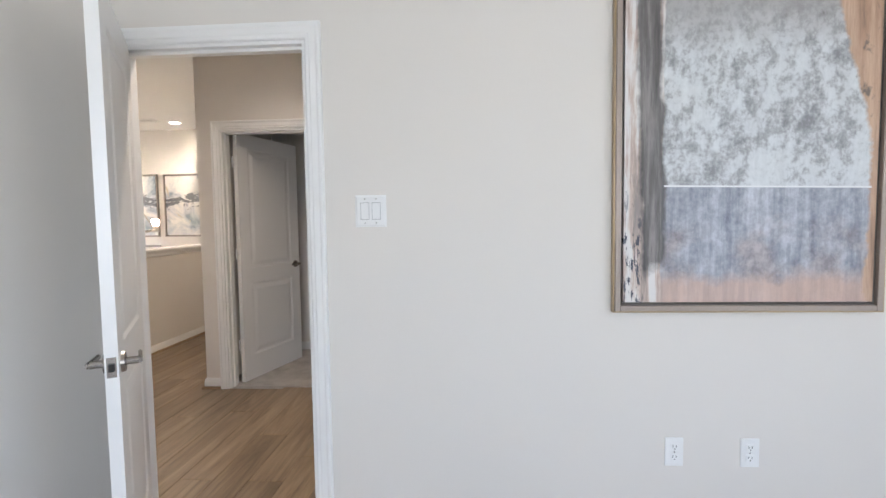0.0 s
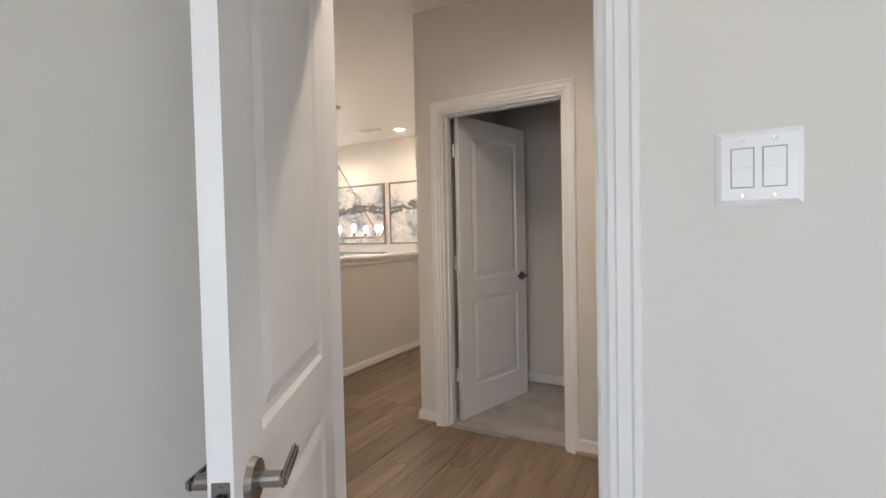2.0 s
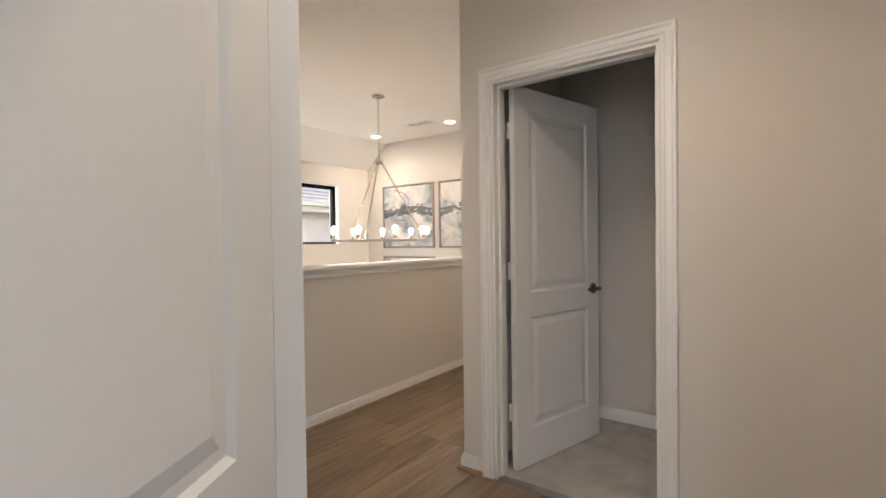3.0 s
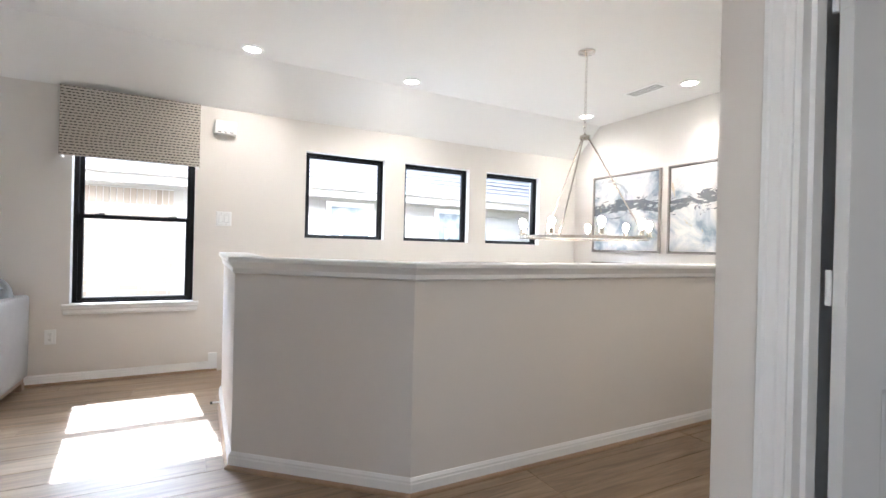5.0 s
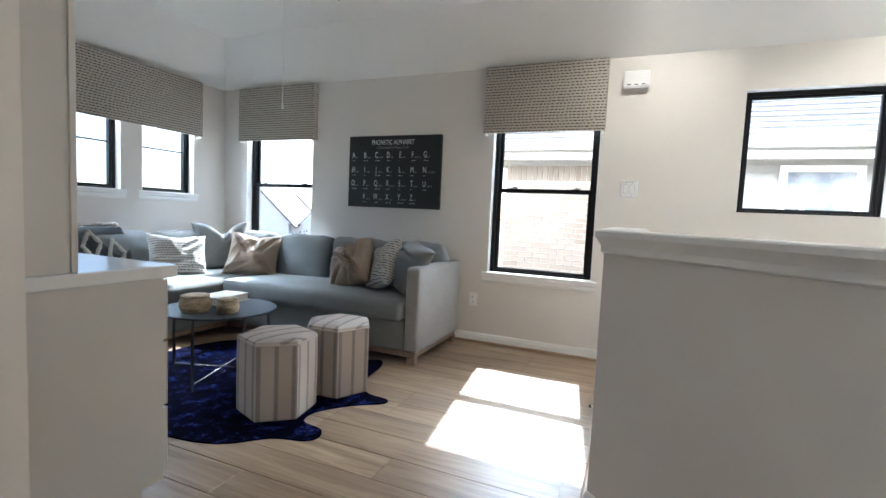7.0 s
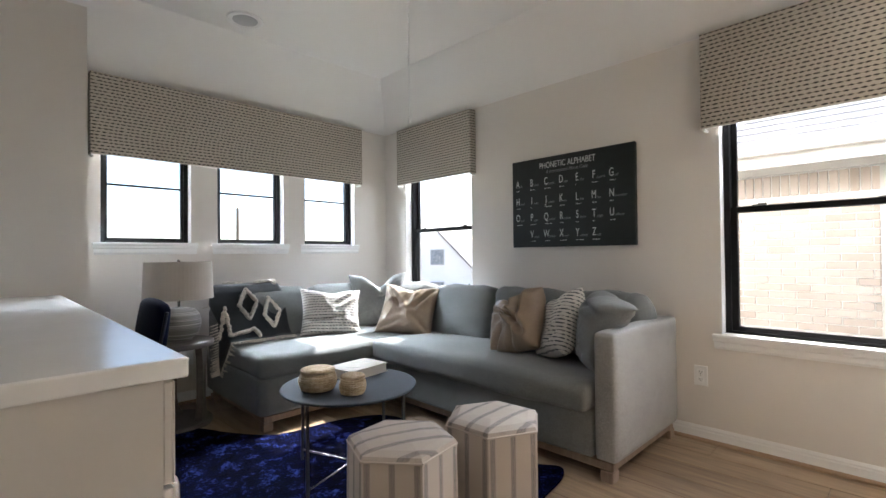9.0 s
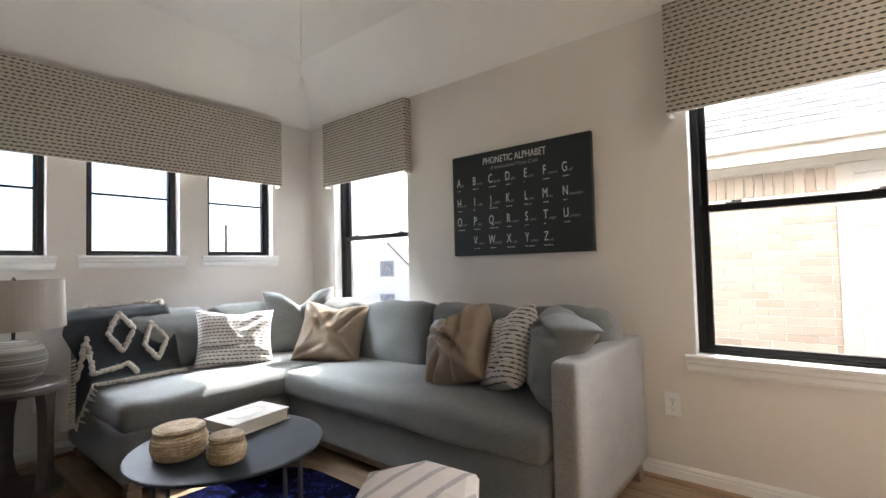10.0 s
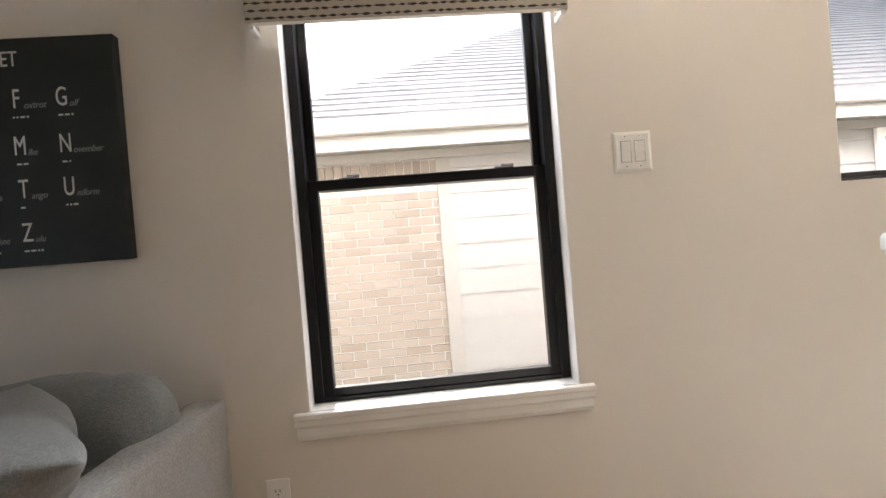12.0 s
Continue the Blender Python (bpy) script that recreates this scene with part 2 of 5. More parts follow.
def stripes(name, paper, ink, period=0.085):
    """Ticking cloth with pairs of woven stripes along v."""
    n = Nodes(name)
    c = n.coords("UV")
    sep = n.add("ShaderNodeSeparateXYZ")
    n.put(sep.inputs[0], c)
    wob = n.math("MULTIPLY", n.math("SUBTRACT", n.noise(c, 60, 2), 0.5), 0.004)
    f = n.math("FRACT", n.math("DIVIDE", n.math("ADD", sep.outputs[0], wob), period))
    d = n.math("ABSOLUTE", n.math("SUBTRACT", f, 0.5))
    band = n.math("LESS_THAN", d, 0.125)
    line = n.math("GREATER_THAN", n.math("SINE", n.math("MULTIPLY", d, 210.0)), -0.45)
    tex = n.noise(c, 420, 2)
    on = n.math("MULTIPLY", n.math("MULTIPLY", band, line), n.math("ADD", 0.55, n.math("MULTIPLY", tex, 0.5)))
    pap = n.ramp(tex, [(0.3, shade(paper, 0.88)), (0.7, paper)])
    n.bump(tex, 0.4, 0.001)
    return n.base(n.mix(on, pap, ink), 0.9)


def bands(name, a, b, period):
    """Glazed ceramic with thrown rings."""
    n = Nodes(name)
    f = n.noise(n.coords(scale=(0.4, 0.4, 1 / period)), 1.4, 4)
    col = n.ramp(f, [(0.36, a), (0.5, b), (0.6, a)])
    n.bump(f, 0.3, 0.002)
    return n.base(col, 0.42)


def wicker():
    n = Nodes("seagrass")
    v = n.coords(scale=(1, 1, 3))
    f = n.math("ADD", n.math("MULTIPLY", n.noise(v, 30, 4), 0.5), n.math("MULTIPLY", n.noise(v, 160, 3), 0.5))
    n.bump(n.noise(v, 260, 2), 0.5, 0.002)
    return n.base(n.ramp(f, [(0.36, (0.27, 0.19, 0.11)), (0.5, (0.46, 0.36, 0.23)), (0.64, (0.62, 0.53, 0.40))]), 0.8)


def art_stairs(name, seed):
    """Loose grey and ochre landscape in washes of paint."""
    n = Nodes(name)
    c = n.coords(shift=(seed, seed * 0.7, 0))
    raw = n.coords()
    sep = n.add("ShaderNodeSeparateXYZ")
    n.put(sep.inputs[0], raw)
    y = sep.outputs[1]
    wash = n.noise(c, 3.2, 6, 0.6, 0.6)
    col = n.ramp(wash, [(0.34, (0.24, 0.29, 0.35)), (0.44, (0.50, 0.53, 0.56)), (0.55, (0.74, 0.72, 0.68)), (0.7, (0.80, 0.79, 0.77))])
    wide = n.coords(scale=(1.2, 4.0, 1), shift=(seed * 2, 0, 0))
    rag = n.noise(wide, 2.6, 7, 0.7, 0.8)
    yy = n.math("ADD", y, n.math("MULTIPLY", n.math("SUBTRACT", rag, 0.5), 0.55))
    near = n.math("ABSOLUTE", n.math("SUBTRACT", yy, 0.07))
    dark = n.math("LESS_THAN", n.math("ADD", near, n.math("MULTIPLY", n.noise(c, 7, 5), 0.10)), 0.098)
    col = n.mix(n.math("MULTIPLY", dark, 0.85), col, (0.055, 0.065, 0.085))
    top = n.math("MULTIPLY", n.math("GREATER_THAN", y, 0.16), n.math("GREATER_THAN", n.noise(c, 4.4, 5, 0.6, 1.2), 0.60))
    col = n.mix(n.math("MULTIPLY", top, 0.55), col, (0.16, 0.19, 0.23))
    och = n.math("GREATER_THAN", n.noise(n.coords(scale=(2.4, 0.9, 1), shift=(seed * 3, 4, 1)), 2.6, 5, 0.6, 1.0), 0.64)
    col = n.mix(n.math("MULTIPLY", och, 0.6), col, (0.55, 0.43, 0.22))
    n.bump(rag, 0.4, 0.002)
    return n.base(col, 0.6)


def art_bedroom():
    """Abstract canvas: a pale mottled field between peach edges and a dark upright drape."""
    n = Nodes("bedroom_canvas_paint")
    raw = n.coords()
    sep = n.add("ShaderNodeSeparateXYZ")
    n.put(sep.inputs[0], raw)
    x, y = sep.outputs[0], sep.outputs[1]

    def over(v, lo, hi):
        """0 below lo, 1 above hi."""
        m = n.add("ShaderNodeMapRange", clamp=True)
        for k, w in enumerate((v, lo, hi, 0.0, 1.0)):
            n.put(m.inputs[k], w)
        return m.outputs[0]

    def wobble(scale, size):
        return n.math("MULTIPLY", n.math("SUBTRACT", n.noise(raw, scale, 6, 0.65), 0.5), size)

    drip = n.noise(n.coords(scale=(9, 0.7, 1)), 2.2, 7, 0.7)
    mott = n.noise(n.coords(scale=(1, 0.8, 1)), 22, 8, 0.72)
    cloud = n.noise(raw, 3.4, 4)
    # worn blotches, densest in the middle of the upper field
    spots = n.math("ADD", mott, n.math("MULTIPLY", n.math("SUBTRACT", cloud, 0.5), 0.35))
    pale = n.ramp(spots, [(0.34, (0.15, 0.15, 0.16)), (0.45, (0.36, 0.37, 0.38)), (0.54, (0.62, 0.65, 0.66)), (0.7, (0.72, 0.75, 0.76))])
    streak = n.ramp(drip, [(0.35, (0.40, 0.40, 0.42)), (0.6, (0.68, 0.71, 0.72))])
    col = n.mix(0.25, pale, streak)
    top = over(n.math("ADD", y, wobble(7, 0.25)), 0.34, 0.50)
    col = n.mix(n.math("MULTIPLY", top, 0.7), col, (0.34, 0.325, 0.315))
    low = n.math("LESS_THAN", n.math("ADD", y, n.math("MULTIPLY", x, 0.02)), -0.160)
    blue = n.ramp(n.math("ADD", n.math("MULTIPLY", drip, 0.5), n.math("MULTIPLY", mott, 0.5)), [(0.36, (0.17, 0.19, 0.24)), (0.5, (0.36, 0.38, 0.43)), (0.64, (0.60, 0.63, 0.68))])
    col = n.mix(low, col, blue)
    mauve = n.math("MULTIPLY", over(n.math("ADD", n.math("MULTIPLY", y, -1.0), wobble(5, 0.35)), 0.28, 0.36), over(n.noise(raw, 4.4, 5), 0.42, 0.56))
    col = n.mix(n.math("MULTIPLY", mauve, 0.75), col, n.ramp(mott, [(0.4, (0.25, 0.22, 0.22)), (0.6, (0.46, 0.40, 0.40))]))
    foot = over(n.math("ADD", n.math("MULTIPLY", y, -1.0), wobble(6, 0.16)), 0.475, 0.53)
    col = n.mix(n.math("MULTIPLY", foot, 0.8), col, n.ramp(drip, [(0.35, (0.50, 0.36, 0.30)), (0.6, (0.66, 0.47, 0.38))]))
    rust = n.ramp(drip, [(0.3, (0.16, 0.12, 0.10)), (0.45, (0.44, 0.28, 0.19)), (0.62, (0.60, 0.42, 0.30))])
    right = over(n.math("ADD", n.math("ADD", x, n.math("MULTIPLY", n.math("MAXIMUM", y, 0.0), 0.24)), wobble(5, 0.11)), 0.425, 0.440)
    col = n.mix(right, col, rust)
    smear = n.math("MULTIPLY", over(n.noise(n.coords(scale=(1.6, 1, 1), shift=(2.0, 0.4, 0)), 5.0, 6, 0.7), 0.56, 0.62), over(n.math("ADD", x, n.math("MULTIPLY", y, 0.4)), 0.38, 0.46))
    col = n.mix(n.math("MULTIPLY", smear, 0.85), col, (0.14, 0.125, 0.115))
    left = over(n.math("ADD", n.math("MULTIPLY", x, -1.0), wobble(5, 0.05)), 0.312, 0.318)
    col = n.mix(left, col, n.ramp(drip, [(0.36, (0.30, 0.26, 0.24)), (0.46, (0.54, 0.42, 0.36)), (0.54, (0.72, 0.70, 0.68))]))
    lean = n.math("SUBTRACT", n.math("ADD", x, 0.355), n.math("MULTIPLY", y, -0.03))
    bar = n.math("SUBTRACT", 1.0, over(n.math("ABSOLUTE", n.math("ADD", lean, wobble(8, 0.06))), 0.038, 0.056))
    bar = n.math("MULTIPLY", bar, over(n.math("ADD", n.math("ADD", y, n.math("MULTIPLY", x, -0.6)), wobble(9, 0.2)), -0.30, -0.24))
    col = n.mix(n.math("MULTIPLY", bar, 0.93), col, n.ramp(drip, [(0.32, (0.05, 0.05, 0.052)), (0.5, (0.125, 0.12, 0.12)), (0.66, (0.30, 0.27, 0.26))]))
    ink = n.math("MULTIPLY", over(n.math("MULTIPLY", x, -1.0), 0.37, 0.40), over(n.noise(n.coords(scale=(14, 3, 1)), 4, 5, 0.7), 0.54, 0.57))
    col = n.mix(n.math("MULTIPLY", ink, over(n.math("MULTIPLY", y, -1.0), 0.05, 0.35)), col, (0.07, 0.075, 0.10))
    line = n.math("MULTIPLY", n.math("LESS_THAN", n.math("ABSOLUTE", n.math("ADD", n.math("ADD", y, 0.157), n.math("MULTIPLY", x, 0.022))), 0.0032), n.math("GREATER_THAN", x, -0.31))
    line = n.math("MULTIPLY", line, n.math("LESS_THAN", x, 0.44))
    col = n.mix(line, col, (0.78, 0.79, 0.79))
    n.bump(mott, 0.25, 0.002)
    return n.base(col, 0.55)


def hide():
    """Dyed cowhide: almost black navy hair with pale blue brindling."""
    n = Nodes("navy_hide")
    v = n.coords()
    f = n.math("ADD", n.math("MULTIPLY", n.noise(v, 11, 6, 0.7, 0.6), 0.7), n.math("MULTIPLY", n.noise(v, 90, 3), 0.3))
    n.bump(n.noise(v, 220, 3), 0.8, 0.003)
    return n.base(n.ramp(f, [(0.42, (0.0003, 0.0004, 0.003)), (0.54, (0.0004, 0.0009, 0.012)), (0.67, (0.03, 0.05, 0.20))]), 0.9)


NAVY = hide()
NAVY.node_tree.nodes["Principled BSDF"].inputs["Specular IOR Level"].default_value = 0.02
GLASS = glass()
NGLASS = neighbour_glass()
BRICK = brick_mat()
DASH = dashes("valance_cloth", (0.50, 0.455, 0.39), (0.035, 0.03, 0.03), 0.0225, 0.031, 0.035)
DASHP = dashes("pillow_dash_cloth", (0.58, 0.55, 0.505), (0.04, 0.05, 0.06), 0.0210, 0.027, 0.030)
TICK = stripes("ottoman_ticking", (0.50, 0.44, 0.385), (0.13, 0.125, 0.135))
CERAMIC = bands("banded_ceramic", (0.50, 0.48, 0.43), (0.13, 0.125, 0.115), 0.018)
WICKER = wicker()


# ---- mesh helpers ----
def mesh_of(bm, name, material, smooth=False):
    me = bpy.data.meshes.new(name)
    bmesh.ops.recalc_face_normals(bm, faces=bm.faces)
    bm.to_mesh(me)
    bm.free()
    me.materials.append(material)
    if smooth:
        me.polygons.foreach_set("use_smooth", [True] * len(me.polygons))
    return me


def part(name, bm, material, parent=None, label="", smooth=False):
    ob = new(name, mesh_of(bm, name, material, smooth))
    if parent is not None:
        ob.parent = parent
    if label:
        ob["label"] = label
    return ob


def thing(name, m, label, category, group="", kind=""):
    ob = new(name)
    ob.empty_display_size = 0.1
    ob.matrix_world = m
    return tagged(ob, label, category, group, kind)


def structure(ob, label, category):
    return tagged(ob, label, category, kind="structure")


def add_box(bm, x0, x1, y0, y1, z0, z1, bevel=0.0, seg=1):
    g = bmesh.ops.create_cube(bm, size=1.0)["verts"]
    bmesh.ops.transform(bm, verts=g, matrix=Matrix.Translation(((x0 + x1) / 2, (y0 + y1) / 2, (z0 + z1) / 2)) @ Matrix.Diagonal((abs(x1 - x0), abs(y1 - y0), abs(z1 - z0), 1)))
    if bevel:
        edges = list({e for v in g for e in v.link_edges})
        bmesh.ops.bevel(bm, geom=edges, offset=bevel, segments=seg, affect="EDGES", profile=0.5)
    return bm


def box(x0, x1, y0, y1, z0, z1, bevel=0.0, seg=1):
    return add_box(bmesh.new(), x0, x1, y0, y1, z0, z1, bevel, seg)


def add_cyl(bm, a, b, r0, r1=None, n=12):
    a, b = Vector(a), Vector(b)
    d = b - a
    m = Matrix.Translation((a + b) / 2) @ d.to_track_quat("Z", "Y").to_matrix().to_4x4()
    bmesh.ops.create_cone(bm, cap_ends=True, segments=n, radius1=r0, radius2=r0 if r1 is None else r1, depth=d.length, matrix=m)
    return bm


def cyl(a, b, r0, r1=None, n=12):
    return add_cyl(bmesh.new(), a, b, r0, r1, n)


def add_prism(bm, pts, z0, z1):
    lo = [bm.verts.new((x, y, z0)) for x, y in pts]
    hi = [bm.verts.new((x, y, z1)) for x, y in pts]
    k = len(pts)
    bm.faces.new(lo[::-1]), bm.faces.new(hi)
    for i in range(k):
        bm.faces.new((lo[i], lo[(i + 1) % k], hi[(i + 1) % k], hi[i]))
    return bm


def prism(pts, z0, z1):
    return add_prism(bmesh.new(), pts, z0, z1)


def lathe(profile, n=32):
    """A body of revolution about z from (radius, height) pairs."""
    bm = bmesh.new()
    rings = []
    for r, z in profile:
        rings.append([bm.verts.new((max(r, 1e-4) * math.cos(2 * math.pi * i / n), max(r, 1e-4) * math.sin(2 * math.pi * i / n), z)) for i in range(n)])
    for a, b in zip(rings, rings[1:]):
        for i in range(n):
            bm.faces.new((a[i], a[(i + 1) % n], b[(i + 1) % n], b[i]))
    bm.faces.new(rings[0][::-1]), bm.faces.new(rings[-1])
    return bm


def sweep(path, profile, closed=False):
    """A moulding: profile (out, up) pairs carried along a plan path of (x, y) with mitred corners; out is to the right of the way."""
    bm = bmesh.new()
    k = len(path)
    rows = []
    for i in range(k):
        p = Vector(path[i])
        if closed or 0 < i < k - 1:
            d0 = (p - Vector(path[i - 1])).normalized()
            d1 = (Vector(path[(i + 1) % k]) - p).normalized()
        elif i == 0:
            d0 = d1 = (Vector(path[1]) - p).normalized()
        else:
            d0 = d1 = (p - Vector(path[i - 1])).normalized()
        n0, n1 = Vector((d0.y, -d0.x)), Vector((d1.y, -d1.x))
        nn = (n0 + n1).normalized()
        nn = nn / max(0.2, nn.dot(n0))
        rows.append([bm.verts.new((p.x + nn.x * o, p.y + nn.y * o, u)) for o, u in profile])
    m = len(profile)
    for i in range(k if closed else k - 1):
        a, b = rows[i], rows[(i + 1) % k]
        for j in range(m):
            bm.faces.new((a[j], a[(j + 1) % m], b[(j + 1) % m], b[j]))
    if not closed:
        bm.faces.new(rows[0]), bm.faces.new(rows[-1][::-1])
    return bm


def on_wall(p, facing):
    """A frame on a wall: x to the viewer's right, y up, z out of the wall."""
    cols = {"+x": ((0, 1, 0), (1, 0, 0)), "-x": ((0, -1, 0), (-1, 0, 0)), "+y": ((-1, 0, 0), (0, 1, 0)), "-y": ((1, 0, 0), (0, -1, 0))}[facing]
    m = Matrix.Identity(4)
    for i in range(3):
        m[i][0], m[i][1], m[i][2], m[i][3] = cols[0][i], (0, 0, 1)[i], cols[1][i], p[i]
    return m


def wall(name, axis, face, back, a0, a1, z0, z1, holes=(), material=WALL, label="greige painted drywall with a light texture"):
    """A wall along an axis ("x" or "y") between two planes, with holes (a0, a1, z0, z1) right through it."""
    av = sorted({a0, a1, *[v for h in holes for v in h[:2]]})
    zv = sorted({z0, z1, *[v for h in holes for v in h[2:]]})
    bm = bmesh.new()
    cache = {}

    def vert(a, d, z):
        key = (round(a, 4), round(d, 4), round(z, 4))
        if key not in cache:
            cache[key] = bm.verts.new((a, d, z) if axis == "x" else (d, a, z))
        return cache[key]

    def solid(i, j):
        if not (0 <= i < len(av) - 1 and 0 <= j < len(zv) - 1):
            return False
        ca, cz = (av[i] + av[i + 1]) / 2, (zv[j] + zv[j + 1]) / 2
        return not any(h[0] < ca < h[1] and h[2] < cz < h[3] for h in holes)

    for i in range(len(av) - 1):
        for j in range(len(zv) - 1):
            if not solid(i, j):
                continue
            p, q, r, s = av[i], av[i + 1], zv[j], zv[j + 1]
            for d in (face, back):
                bm.faces.new((vert(p, d, r), vert(q, d, r), vert(q, d, s), vert(p, d, s)))
            for di, dj, ends in ((-1, 0, ((p, r), (p, s))), (1, 0, ((q, r), (q, s))), (0, -1, ((p, r), (q, r))), (0, 1, ((p, s), (q, s)))):
                if not solid(i + di, j + dj):
                    (e, f), (g, h) = ends
                    bm.faces.new((vert(e, face, f), vert(g, face, h), vert(g, back, h), vert(e, back, f)))
    return structure(part(name, bm, material), label, "wall")


# ---- the plan ----
WX, SY, NY = -5.30, -1.65, 6.68      # window wall, south wall, picture wall
CZ, LOWZ = 2.695, 2.33               # flat ceiling, foot of the slopes
AB, AH = 1.96, 2.06                  # bedroom wall: bedroom face, hall face
D2Y = 3.605                          # face of the wall with the second door
TOP = 2.80
HALF = [(-2.65, NY), (-2.65, 3.185), (-3.283, 2.475), (-4.48, 2.475)]

WWIN = [(3.205, 4.02, 1.205, 2.045), (4.24, 5.05, 1.205, 2.045), (5.28, 6.085, 1.205, 2.045)]
BIGW = (1.415, 2.27, 0.625, 2.12)
CORW = (-1.325, -0.455, 0.625, 2.12)
SWIN = [(-3.455, -2.895, 1.195, 2.03), (-4.19, -3.64, 1.195, 2.03), (-4.915, -4.38, 1.195, 2.03)]

wall("wall_west", "y", WX, WX - 0.2, SY - 0.2, NY + 0.15, -2.75, TOP, [*WWIN, BIGW, CORW])
wall("wall_south", "x", SY, SY - 0.2, WX, -2.0, -0.3, TOP, SWIN)
wall("wall_north", "x", NY, NY + 0.12, WX, -0.2, -2.75, TOP)
wall("wall_bedroom_door", "x", AB, AH, -1.08, 3.5, -0.1, TOP, [(-0.86, -0.06, -0.1, 2.035)])
wall("wall_bedroom_left", "y", -0.98, -1.08, -2.6, AB, -0.1, TOP)
# the hole is for an added, unseen window that lets a lamp in
wall("wall_bedroom_right", "y", 3.5, 3.6, -2.6, AH, -0.1, TOP, [(-1.5, 0.1, 0.65, 2.15)])
wall("wall_bedroom_back", "x", -2.6, -2.75, -1.08, 3.6, -0.1, TOP, [(0.3, 2.1, 0.65, 2.15)])
wall("wall_hall_left", "y", -1.0805, -1.14, 1.49, AH, -0.1, TOP)
wall("wall_hall_return", "x", 1.49, 1.39, -2.03, -1.14, -0.1, TOP)
wall("wall_desk_back", "y", -2.03, -1.93, SY, 1.39, -0.1, TOP)
wall("wall_desk_end", "x", -1.31, SY, -2.785, -2.03, -0.1, TOP)
wall("wall_second_door", "x", D2Y, D2Y + 0.115, -1.528, 3.5, -0.1, TOP, [(-1.345, -0.548, -0.1, 2.035)])
wall("wall_corridor", "y", -1.528, -1.42, D2Y + 0.115, NY, -0.1, TOP)
wall("wall_hall_end", "y", 3.5, 3.6, AH, D2Y + 0.115, -0.1, TOP)
wall("wall_closet_back", "x", 4.72, 4.82, -1.42, 0.2, -0.1, TOP)
wall("wall_closet_side", "y", 0.1, 0.2, D2Y + 0.115, 4.72, -0.1, TOP)

# ceiling: flat, with slopes along the window wall and the south wall
cx, cy = -4.90, -1.20
bm = box(cx, 3.6, cy, NY + 0.12, CZ, CZ + 0.06)
add_box(bm, -1.95, 3.6, -2.75, cy, CZ, CZ + 0.06)


def slope(bm, lo, hi):
    v = [bm.verts.new(p) for p in lo] + [bm.verts.new((x, y, z + 0.06)) for x, y, z in hi]
    bm.faces.new(v[:4]), bm.faces.new(v[4:])
    for i in range(4):
        bm.faces.new((v[i], v[(i + 1) % 4], v[4 + (i + 1) % 4], v[4 + i]))


q = [(WX, SY, LOWZ), (cx, cy, CZ), (cx, NY + 0.12, CZ), (WX, NY + 0.12, LOWZ)]
slope(bm, q, q)
q = [(WX, SY, LOWZ), (-1.95, SY, LOWZ), (-1.95, cy, CZ), (cx, cy, CZ)]
slope(bm, q, q)
structure(part("ceiling", bm, CEIL), "white painted ceiling, flat with sloped edges", "ceiling")
structure(part("roof_deck", box(WX - 0.3, 3.7, -2.85, NY + 0.2, TOP + 0.05, TOP + 0.15), SOFFIT), "plain deck above the ceiling", "roof")

# half wall round the stairs with its capped ledge
inner = [(-2.77, NY), (-2.77, 3.235), (-3.335, 2.595), (-4.48, 2.595)]
structure(part("half_wall", prism(HALF + inner[::-1], -0.3, 0.995), WALL), "greige half wall round the stairwell", "half wall")
cap = [(-2.71, NY), (-2.71, 3.21), (-3.309, 2.535), (-4.48, 2.535)]
prof = [(-0.095, 1.045), (-0.095, 1.062), (-0.090, 1.068), (0.090, 1.068), (0.095, 1.062), (0.095, 1.045), (0.083, 1.040), (0.083, 1.028), (0.078, 1.018), (0.072, 1.012), (0.072, 0.992), (0.066, 0.986), (-0.066, 0.986), (-0.072, 0.992), (-0.072, 1.012), (-0.083, 1.03)]
structure(part("half_wall_cap", sweep(cap, prof), TRIM), "white moulded wooden cap on the half wall", "trim")


# ---- baseboards and shoe mouldings ----
BASEP = [(0.0, 0.0), (0.014, 0.0), (0.014, 0.058), (0.011, 0.064), (0.011, 0.073), (0.007, 0.080), (0.004, 0.086), (0.0, 0.086)]
SHOEP = [(0.0142, 0.002), (0.031, 0.002), (0.029, 0.012), (0.022, 0.019), (0.0142, 0.021)]


def baseboard(path, shoe=True):
    structure(part("baseboard", sweep(path, BASEP), TRIM), "white painted baseboard", "baseboard")
    if shoe:
        structure(part("trim", sweep(path, SHOEP), SHOE), "oak shoe moulding along the baseboard", "trim")


baseboard([(WX, SY), (WX, 2.47)])
baseboard([(-4.48, 2.595), (-4.48, 2.475), (-3.283, 2.475), (-2.65, 3.185), (-2.65, NY)])
baseboard([(-2.785, SY), (WX, SY)])
baseboard([(-1.528, NY), (-1.528, D2Y), (-1.409, D2Y)])
baseboard([(-0.504, D2Y), (3.5, D2Y)])
baseboard([(-0.925, AH), (-1.14, AH), (-1.14, 1.49), (-2.03, 1.49), (-2.03, 1.10)])
baseboard([(3.5, AH), (0.006, AH)])
baseboard([(0.006, AB), (3.5, AB)], False)
baseboard([(-1.42, 4.72), (0.1, 4.72)], False)
structure(part("stair_skirt", prism([(2.47, 0.0), (2.47, 0.30), (2.40, 0.30), (2.40, 0.0)], 0, 0.02), TRIM), "white skirt board at the top of the stairs", "trim").matrix_world = Matrix(((0, 0, 1, WX), (1, 0, 0, 0), (0, 1, 0, -0.14), (0, 0, 0, 1)))

